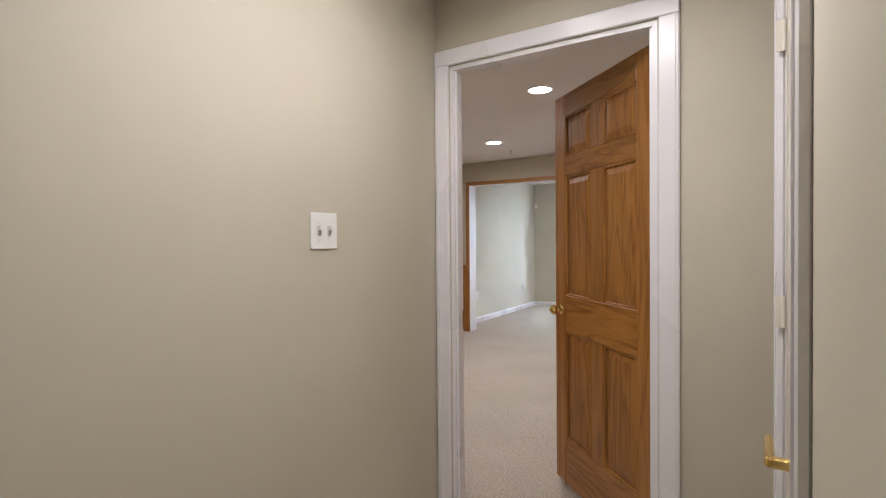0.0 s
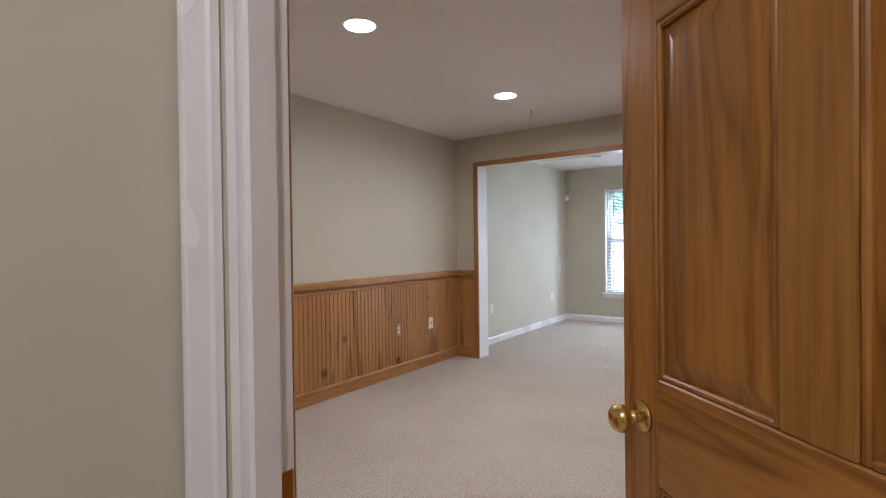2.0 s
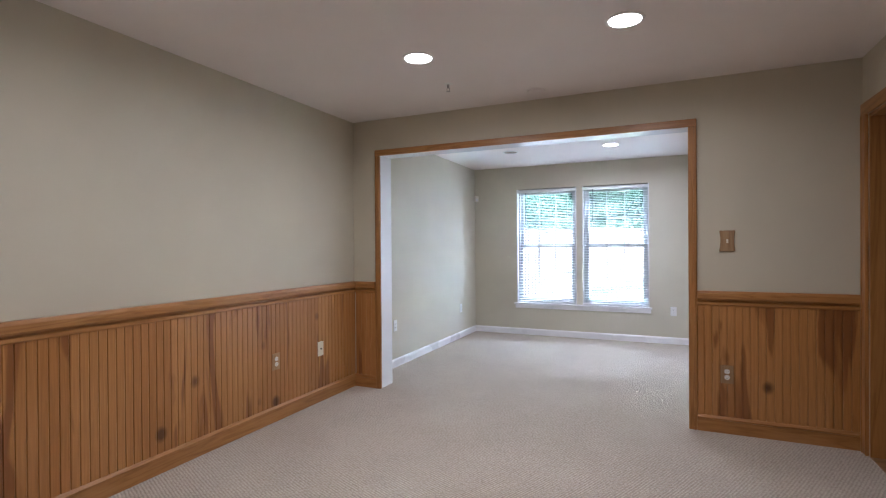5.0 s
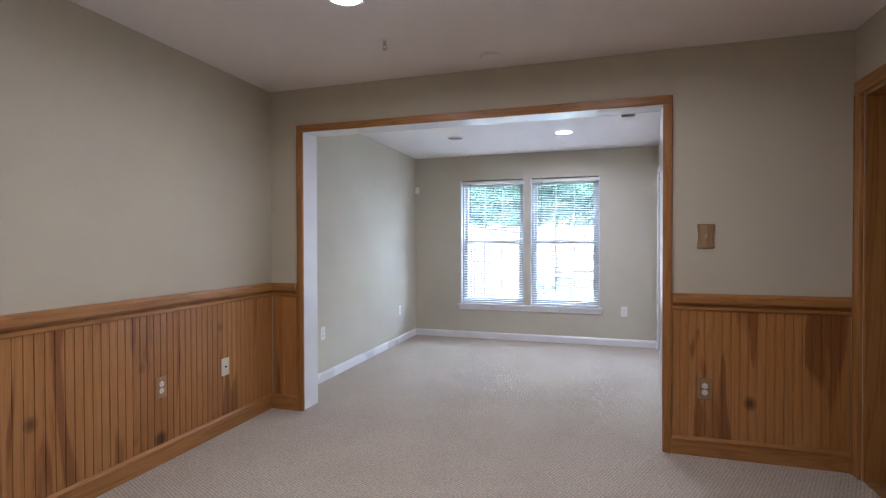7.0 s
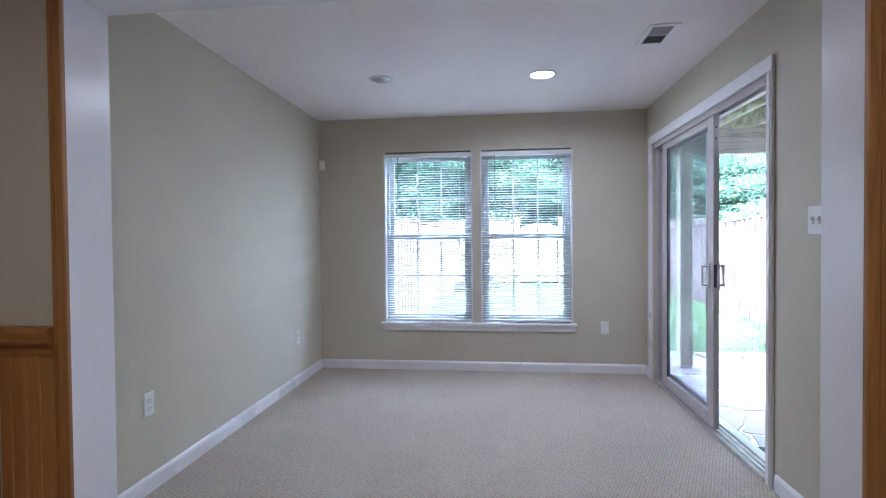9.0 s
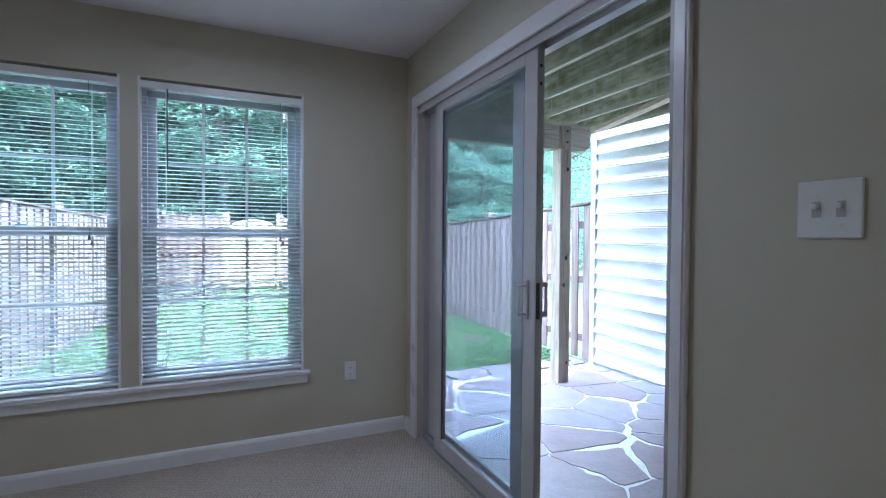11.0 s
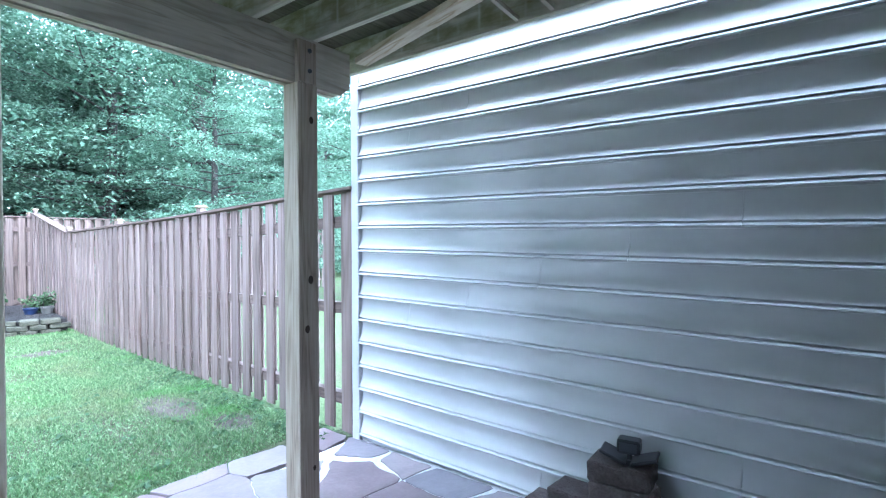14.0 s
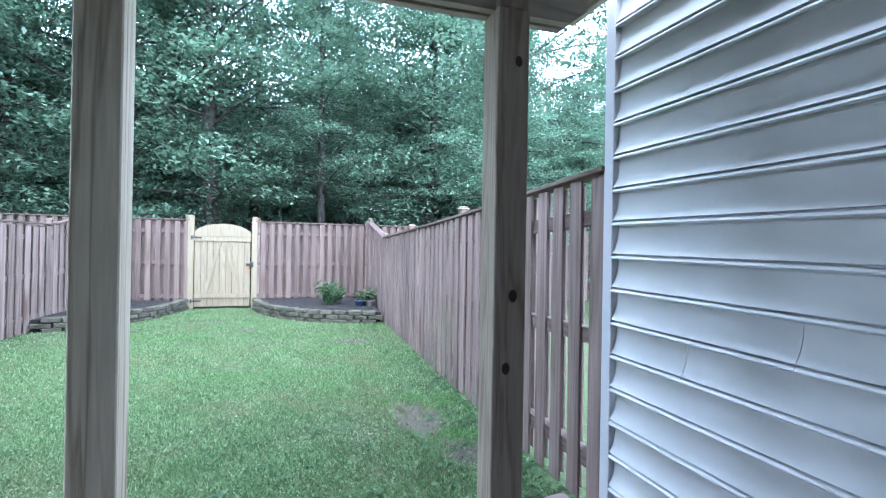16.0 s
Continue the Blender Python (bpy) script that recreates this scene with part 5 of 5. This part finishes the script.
def leaf_cloud(points, size, rng, flat=0.5, aspect=1.6):
    """Vertices and faces of small folded leaves at the points (n x 3)."""
    n = len(points)
    az = rng.uniform(0, math.tau, n)
    tilt = rng.normal(0, flat, n)
    roll = rng.normal(0, flat, n)
    s = size * rng.uniform(0.65, 1.35, n)
    ax = np.stack([np.cos(az) * np.cos(tilt), np.sin(az) * np.cos(tilt), np.sin(tilt)], 1)
    side = np.stack([-np.sin(az) * np.cos(roll), np.cos(az) * np.cos(roll), np.sin(roll)], 1)
    L, W = (ax * (s * aspect * 0.5)[:, None]), (side * (s * 0.5)[:, None])
    up = np.cross(ax, side) * (s * 0.12)[:, None]
    v = np.stack([points - L, points + W * 0.9 + up, points + L, points - W * 0.9 + up], 1).reshape(-1, 3)
    i = np.arange(n)[:, None] * 4
    f = np.concatenate([i + np.array([[0, 1, 2]]), i + np.array([[0, 2, 3]])], 1).reshape(-1, 3)
    return v, f


def mesh_np(name, v, f, mat):
    me = bpy.data.meshes.new(name)
    me.vertices.add(len(v))
    me.vertices.foreach_set("co", np.asarray(v, np.float32).ravel())
    k = f.shape[1]
    me.loops.add(f.size)
    me.loops.foreach_set("vertex_index", f.astype(np.int32).ravel())
    me.polygons.add(len(f))
    me.polygons.foreach_set("loop_start", np.arange(0, f.size, k, dtype=np.int32))
    me.update(calc_edges=True)
    me.materials.append(mat)
    return me


def tube(bm, pts, radii, seg=8):
    rings = []
    for i, (p, r) in enumerate(zip(pts, radii)):
        d = (Vector(pts[min(i + 1, len(pts) - 1)]) - Vector(pts[max(i - 1, 0)])).normalized()
        u = d.orthogonal().normalized()
        w = d.cross(u)
        rings.append([bm.verts.new(Vector(p) + (u * math.cos(k / seg * math.tau) + w * math.sin(k / seg * math.tau)) * r) for k in range(seg)])
    for a, b in zip(rings, rings[1:]):
        for k in range(seg):
            bm.faces.new((a[k], a[(k + 1) % seg], b[(k + 1) % seg], b[k]))


def tree(seed, height, spread, low, leaves, size):
    """A tapered trunk with limbs, and sprays of leaves along the limbs."""
    rng = np.random.default_rng(seed)
    root = thing("tree", "tall leafy green deciduous tree in the woods", "tree", pose(0, 300 + seed * 12, 0), "trees of the woods")
    bm = bmesh.new()
    bend = rng.uniform(-0.35, 0.35, 2)
    trunk = [(bend[0] * math.sin(t * 2.5), bend[1] * math.sin(t * 2.1), -0.3 + t * height) for t in np.linspace(0, 1, 9)]
    tube(bm, trunk, [0.20 * (1 - 0.85 * t) + 0.02 for t in np.linspace(0, 1, 9)], 10)
    pts = []
    limbs = 62
    per = leaves // limbs
    for i in range(limbs):
        t = low + (0.98 - low) * ((i + rng.uniform(0, 1)) / limbs) ** 1.1
        h = t * height
        az = i * 2.4 + rng.uniform(-0.5, 0.5)
        u = (t - low) / (1 - low)
        reach = spread * (0.55 + 0.75 * math.sin(min(1, u * 1.25 + 0.18) * math.pi)) * rng.uniform(0.7, 1.15)
        rise = rng.uniform(-0.12, 0.45)
        p = []
        for q in np.linspace(0, 1, 5):
            r = reach * q
            p.append((math.cos(az + q * 0.25) * r + trunk[4][0] * 0.5, math.sin(az + q * 0.25) * r + trunk[4][1] * 0.5, h + rise * r - 0.05 * r * r * 0.6))
        tube(bm, p, [0.055 * (1 - 0.85 * q) * (1.1 - t * 0.6) for q in np.linspace(0, 1, 5)], 5)
        p = np.array(p)
        # leaf sprays: flat clumps beside the limb, thicker towards its end
        nc = 11
        qs = rng.beta(2.0, 1.1, nc)
        for q in qs:
            c = np.array([np.interp(q * 4, np.arange(5), p[:, k]) for k in range(3)])
            c += rng.normal(0, 1, 3) * np.array([0.42, 0.42, 0.16]) * (0.6 + reach * 0.12)
            k = int(per / nc)
            pts.append(c + rng.normal(0, 1, (k, 3)) * np.array([0.34, 0.34, 0.085]) * rng.uniform(0.7, 1.25))
    part("trunk", bm, BARK, root, "grey-brown trunk with limbs", True)
    v, f = leaf_cloud(np.concatenate(pts), size, rng, 0.45)
    ob = new("crown", mesh_np("crown", v, f, LEAF))
    ob.parent = root
    tagged(ob, "layered green leaves with gaps")
    return root


kinds = [tree(1, 13.5, 3.0, 0.13, 34000, 0.086), tree(2, 15.5, 3.4, 0.16, 37000, 0.09), tree(3, 11.5, 2.9, 0.08, 32000, 0.082), tree(4, 17.0, 3.2, 0.26, 34000, 0.092)]
rng = random.Random(7)
spots = []
for row, (y, x0, x1, step) in enumerate(((18.6, -9.0, 17.0, 3.0), (22.5, -13.0, 22.0, 3.3), (28.0, -17.0, 30.0, 8.0))):
    x = x0
    while x < x1:
        spots.append((x + rng.uniform(-0.8, 0.8), y + rng.uniform(-1.0, 1.0), row))
        x += step
used = set()
for i, (x, y, row) in enumerate(spots):
    k = kinds[(i * 7 + row) % 4]
    s = rng.uniform(0.88, 1.1) * (1 + 0.06 * row)
    if 3.2 < x - (y - 18.6) * 0.05 < 6.2 or 13.0 < x - (y - 18.6) * 0.6 < 16.5:
        s *= 0.6
    m = pose(x, y, -0.2, 0, 0, rng.uniform(0, 360))
    if k.name not in used and s > 0.8:
        used.add(k.name)
        k.matrix_basis = m
    else:
        c = copy_thing(k, m)
        c.scale = (s, s, s)
# side trees past the neighbour's house
for x, y in ((9.5, 14.0), (12.5, 11.5), (13.5, 16.5), (-5.5, 12.0), (-6.5, 7.0), (-4.8, 15.8)):
    c = copy_thing(kinds[rng.randrange(4)], pose(x, y, -0.2, 0, 0, rng.uniform(0, 360)))
    s = 0.5 if x > 0 else 1.0
    c.scale = (s, s, s)

# undergrowth of the woods
nrng = np.random.default_rng(11)
pts = []
for _ in range(420):
    c = np.array([nrng.uniform(-20, 26), 17.0 + 17.0 * nrng.uniform(0, 1) ** 0.6, 0.0])
    hgt = nrng.uniform(0.6, 1.6) + 0.09 * (c[1] - 17)
    pts.append(c + np.array([0, 0, -0.1]) + np.abs(nrng.normal(0, 1, (130, 3))) * np.array([0, 0, hgt * 0.6]) + nrng.normal(0, 1, (130, 3)) * np.array([0.7, 0.7, 0.0]))
v, f = leaf_cloud(np.concatenate(pts), 0.17, nrng, 0.5)
ob = new("undergrowth", mesh_np("undergrowth", v, f, LEAF))
far = []
for _ in range(1500):
    c = np.array([nrng.uniform(-30, 40), nrng.uniform(31, 42), 10.5 * nrng.uniform(0, 1) ** 1.35])
    far.append(c + nrng.normal(0, 1, (90, 3)) * np.array([1.3, 1.0, 0.8]))
fv, ff = leaf_cloud(np.concatenate(far), 0.42, nrng, 0.6)
far_ob = new("distant_woods", mesh_np("distant_woods", fv, ff, LEAF))
tagged(far_ob, "dense dark woods far behind the fence", "woods", "", "stuff")
tagged(ob, "dense green undergrowth below the trees", "undergrowth", "", "stuff")


def shrub(x, y, r, n, seed):
    r_ = np.random.default_rng(seed)
    root = thing("shrub", "small leafy green shrub in the mulched bed", "shrub", pose(x, y, 0.0), "bed shrubs")
    bm = bmesh.new()
    pts = []
    for k in range(16):
        az, el = k * 2.4, r_.uniform(0.7, 1.45)
        L = r * r_.uniform(1.1, 1.7)
        e = np.array([math.cos(az) * math.cos(el), math.sin(az) * math.cos(el), math.sin(el)]) * L
        tube(bm, [(0, 0, 0), tuple(e * 0.5), tuple(e)], [0.008, 0.006, 0.002], 5)
        for q in np.linspace(0.3, 1.0, 6):
            pts.append(e * q + r_.normal(0, 1, (n // 96, 3)) * r * 0.16)
    part("stems", bm, BARK, root)
    pts = np.concatenate(pts)
    pts[:, 2] = np.maximum(pts[:, 2], 0.03)
    v, f = leaf_cloud(pts, 0.045, r_, 0.6)
    ob = new("foliage", mesh_np("foliage", v, f, SHRUB_LEAF))
    ob.parent = root


shrub(5.12, 13.5, 0.30, 1300, 3)
shrub(5.90, 13.2, 0.24, 480, 4)


def pot(x, y, r, h, mat, label):
    """A tapered open pot with a rolled rim and a floor of soil."""
    root = thing("plant_pot", label, "plant pot", pose(x, y, 0.005), "pots in the bed")
    bm = bmesh.new()
    prof = [(0.0, 0.0), (r * 0.72, 0.0), (r * 0.95, h * 0.82), (r * 1.06, h * 0.83), (r * 1.06, h), (r * 0.92, h), (r * 0.86, h * 0.8)]
    seg = 20
    rings = [[bm.verts.new((math.cos(k / seg * math.tau) * a, math.sin(k / seg * math.tau) * a, z)) for k in range(seg)] for a, z in prof[1:]]
    for i in range(len(rings) - 1):
        for k in range(seg):
            j = (k + 1) % seg
            bm.faces.new((rings[i][k], rings[i][j], rings[i + 1][j], rings[i + 1][k]))
    bm.faces.new(rings[0])
    part("body", bm, mat, root)
    part("soil", cyl(bmesh.new(), r * 0.86, r * 0.86, h * 0.70, h * 0.80, seg), MULCH, root)


pot(5.70, 13.05, 0.11, 0.13, plain("blue_glazed_pot", (0.012, 0.022, 0.06), 0.3), "small dark blue glazed plant pot on the mulch")
pot(5.92, 12.98, 0.10, 0.14, plain("grey_clay_pot", (0.09, 0.085, 0.075), 0.8), "small grey clay plant pot on the mulch")

# bare patches of soil in the lawn
SOIL = rough_mat("bare_soil", (0.05, 0.038, 0.029), (0.125, 0.098, 0.076), 11, 0.95, 0.8, 0.02)
BARE = ((5.2, 6.55, 0.26, 0.62), (5.35, 5.75, 0.2, 0.3), (2.7, 12.9, 0.6, 0.24), (5.2, 10.2, 0.4, 0.25), (4.4, 10.6, 0.3, 0.16), (1.0, 8.6, 0.4, 0.25), (3.6, 11.6, 0.3, 0.15))
for bx, by, rx, ry in BARE:
    bm = bmesh.new()
    ring = []
    for k in range(28):
        a = k / 28 * math.tau
        q = 0.8 + 0.4 * noise.noise(Vector((math.cos(a) * 1.7 + bx, math.sin(a) * 1.7 + by, 0)))
        ring.append(bm.verts.new((bx + math.cos(a) * rx * q, by + math.sin(a) * ry * q, -0.204)))
    mid = bm.verts.new((bx, by, -0.196))
    for k in range(28):
        bm.faces.new((ring[k], ring[(k + 1) % 28], mid))
    structure("bare_ground", bm, SOIL, "bare brown soil patch in the lawn", "soil")

# grass blades on the lawn
g = np.random.default_rng(5)


def lawn(n, y0, y1, hmax):
    y = g.uniform(y0, y1, n)
    x = g.uniform(0, 1, n)
    x = (left_x(y) + 0.05) + x * ((fence_x(y) - 0.06) - (left_x(y) + 0.05))
    keep = ~((x > 2.95) & (y < 4.98 + 0.06 * np.sin(x * 5)) & (x < 5.72))
    keep &= ~((y < 3.4) & (x < 3.02))
    for cx, cy, rx, ry in BARE:
        dd = ((x - cx) / rx) ** 2 + ((y - cy) / ry) ** 2
        keep &= (dd > 1.0) | (g.uniform(0, 1, n) < 0.3 + 0.7 * np.clip(dd - 0.2, 0, 1))
    clump = np.sin(x * 3.1 + np.cos(y * 2.3) * 2) * np.sin(y * 2.7 + np.cos(x * 3.7) * 2)
    keep &= g.uniform(0, 1, n) < 0.80 + 0.20 * clump
    x, y = x[keep], y[keep]
    n = len(x)
    h = hmax * g.uniform(0.3, 1.25, n) * (1 + 0.45 * clump[keep])
    az = g.uniform(0, math.tau, n)
    w = g.uniform(0.004, 0.011, n)
    ln = g.normal(0, 0.6, (n, 2)) * h[:, None]
    b = np.stack([x, y, np.full(n, -0.212)], 1)
    o = np.stack([np.cos(az) * w, np.sin(az) * w, np.zeros(n)], 1)
    tip = b + np.concatenate([ln, (h + 0.007)[:, None]], 1)
    v = np.stack([b - o, b + o, tip], 1).reshape(-1, 3)
    return v, np.arange(n * 3).reshape(-1, 3)


va, fa = lawn(170000, 4.6, 8.6, 0.026)
vb, fb = lawn(120000, 8.6, 15.0, 0.030)
vc, fc = lawn(14000, 3.4, 5.0, 0.04)
# small round clover leaves between the blades
cn = 110000
cy = 4.7 + 10.2 * g.uniform(0, 1, cn) ** 1.5
cx = left_x(cy) + 0.08 + g.uniform(0, 1, cn) * (fence_x(cy) - left_x(cy) - 0.16)
ok = ~((cx > 2.95) & (cy < 5.0 + 0.06 * np.sin(cx * 5)) & (cx < 5.72))
for bx, by, rx, ry in BARE:
    ok &= ((cx - bx) / rx) ** 2 + ((cy - by) / ry) ** 2 > g.uniform(0.5, 1.1, cn)
drift = np.sin(cx * 1.9 + np.cos(cy * 1.3) * 2) * np.sin(cy * 1.7 + np.cos(cx * 2.1) * 2)
ok &= g.uniform(0, 1, cn) < 0.55 + 0.45 * drift
cx, cy = cx[ok], cy[ok]
vd, fd = leaf_cloud(np.stack([cx, cy, -0.188 + g.uniform(-0.01, 0.008, len(cx))], 1), 0.0135, g, 0.4, 1.15)
v = np.concatenate([va, vb, vc, vd])
f = np.concatenate([fa, fb + len(va), fc + len(va) + len(vb), fd + len(va) + len(vb) + len(vc)])
ob = new("grass", mesh_np("grass", v, f, GRASS))
tagged(ob, "short patchy green lawn of grass and clover", "grass", "", "stuff")
# broad-leaved weeds along the fence's foot and by the patio
pts = []
for _ in range(150):
    if g.uniform() < 0.6:
        yy = g.uniform(4.75, 9.5)
        xx = fence_x(yy) - abs(g.normal(0, 0.16)) - 0.05
    else:
        yy, xx = g.uniform(5.0, 7.5), g.uniform(3.2, 5.6)
    pts.append(np.array([xx, yy, -0.19]) + g.normal(0, 1, (9, 3)) * np.array([0.035, 0.035, 0.008]))
v, f = leaf_cloud(np.concatenate(pts), 0.035, g, 0.35, 1.2)
ob = new("weeds", mesh_np("weeds", v, f, SHRUB_LEAF))
tagged(ob, "broad-leaved weeds in the grass along the fence", "weeds", "", "stuff")

# ---- pieces of walls and floors ----
BOARD_W = 0.0445
bead = boxes((-BOARD_W / 2 + 0.0013, 0.0, 0.108, BOARD_W / 2 - 0.0013, 0.0115, 0.866), bevel=0.0026)
bead_me = mesh_of("board", bead, BEAD)
for root, p0, p1, out in WAINSCOTS:
    L = math.hypot(p1[0] - p0[0], p1[1] - p0[1])
    dx, dy = (p1[0] - p0[0]) / L, (p1[1] - p0[1]) / L
    bm = bmesh.new()
    profile_run(bm, [(0, 0.1), (0.0062, 0.1), (0.0062, 0.87), (0, 0.87)], p0, p1, out)
    part("backing", bm, BEAD, root)
    n = int(L / BOARD_W)
    ang = math.degrees(math.atan2(-out[0], out[1]))
    for k in range(n):
        s = (k + 0.5) * L / n
        piece("board", bead_me, root, pose(p0[0] + dx * s, p0[1] + dy * s, 0, 0, 0, ang))


def clip_cell(poly, p, q):
    """Keep the part of poly nearer to p than to q."""
    mx, my, nx, ny = (p[0] + q[0]) / 2, (p[1] + q[1]) / 2, q[0] - p[0], q[1] - p[1]
    side = [(x - mx) * nx + (y - my) * ny for x, y in poly]
    out = []
    for i in range(len(poly)):
        j = (i + 1) % len(poly)
        if side[i] <= 0:
            out.append(poly[i])
        if side[i] * side[j] < 0:
            t = side[i] / (side[i] - side[j])
            out.append((poly[i][0] + t * (poly[j][0] - poly[i][0]), poly[i][1] + t * (poly[j][1] - poly[i][1])))
    return out


patio = thing("patio", "irregular purple-brown flagstone patio with pale joints", "patio", kind="structure")
r = random.Random(21)
seeds = []
tries = 0
while len(seeds) < 60 and tries < 6000:
    tries += 1
    p = (r.uniform(2.9, 5.8), r.uniform(0.1, 5.1))
    if all(math.hypot(p[0] - q[0], (p[1] - q[1])) > r.uniform(0.24, 0.80) for q in seeds):
        seeds.append(p)
for p in seeds:
    edge = 4.98
    poly = [(3.03, 0.21), (5.685, 0.21), (5.685, edge), (3.03, edge)]
    for q in seeds:
        if q is not p and len(poly) > 2:
            poly = clip_cell(poly, p, q)
    if len(poly) < 3:
        continue
    # uneven joint width and worn corners
    cx, cy = sum(x for x, _ in poly) / len(poly), sum(y for _, y in poly) / len(poly)
    fine = []
    for i in range(len(poly)):
        a, b = poly[i], poly[(i + 1) % len(poly)]
        steps = max(3, int(math.hypot(b[0] - a[0], b[1] - a[1]) / 0.045))
        for k in range(steps):
            t = 0.06 + 0.88 * k / max(1, steps - 1)
            x, y = a[0] + (b[0] - a[0]) * t, a[1] + (b[1] - a[1]) * t
            d = math.hypot(cx - x, cy - y)
            wob = noise.noise(Vector((x * 3.1, y * 3.1, 4.0))) * 0.034 + noise.noise(Vector((x * 11, y * 11, 1.0))) * 0.026
            wob2 = noise.noise(Vector((x * 3.1, y * 3.1, 9.0))) * 0.034
            ins = max(0.003, 0.014 + 0.066 * noise.noise(Vector((x * 1.6, y * 1.6, 7.0))) + r.uniform(-0.004, 0.004))
            inside = 3.08 < x < 5.64 and 0.26 < y < 4.93
            fine.append((x + (cx - x) / d * ins + wob * inside, y + (cy - y) / d * ins + wob2 * inside))
    bm = bmesh.new()
    h = PATIO + r.uniform(-0.001, 0.002)
    top = [bm.verts.new((x + (cx - x) * 0.012, y + (cy - y) * 0.012, h)) for x, y in fine]
    low = [bm.verts.new((x, y, h - 0.003)) for x, y in fine]
    bot = [bm.verts.new((x, y, PATIO - 0.10)) for x, y in fine]
    bm.faces.new(top)
    for i in range(len(fine)):
        j = (i + 1) % len(fine)
        bm.faces.new((low[i], low[j], top[j], top[i]))
        bm.faces.new((bot[i], bot[j], low[j], low[i]))
    part("flagstone", bm, STONE, patio)
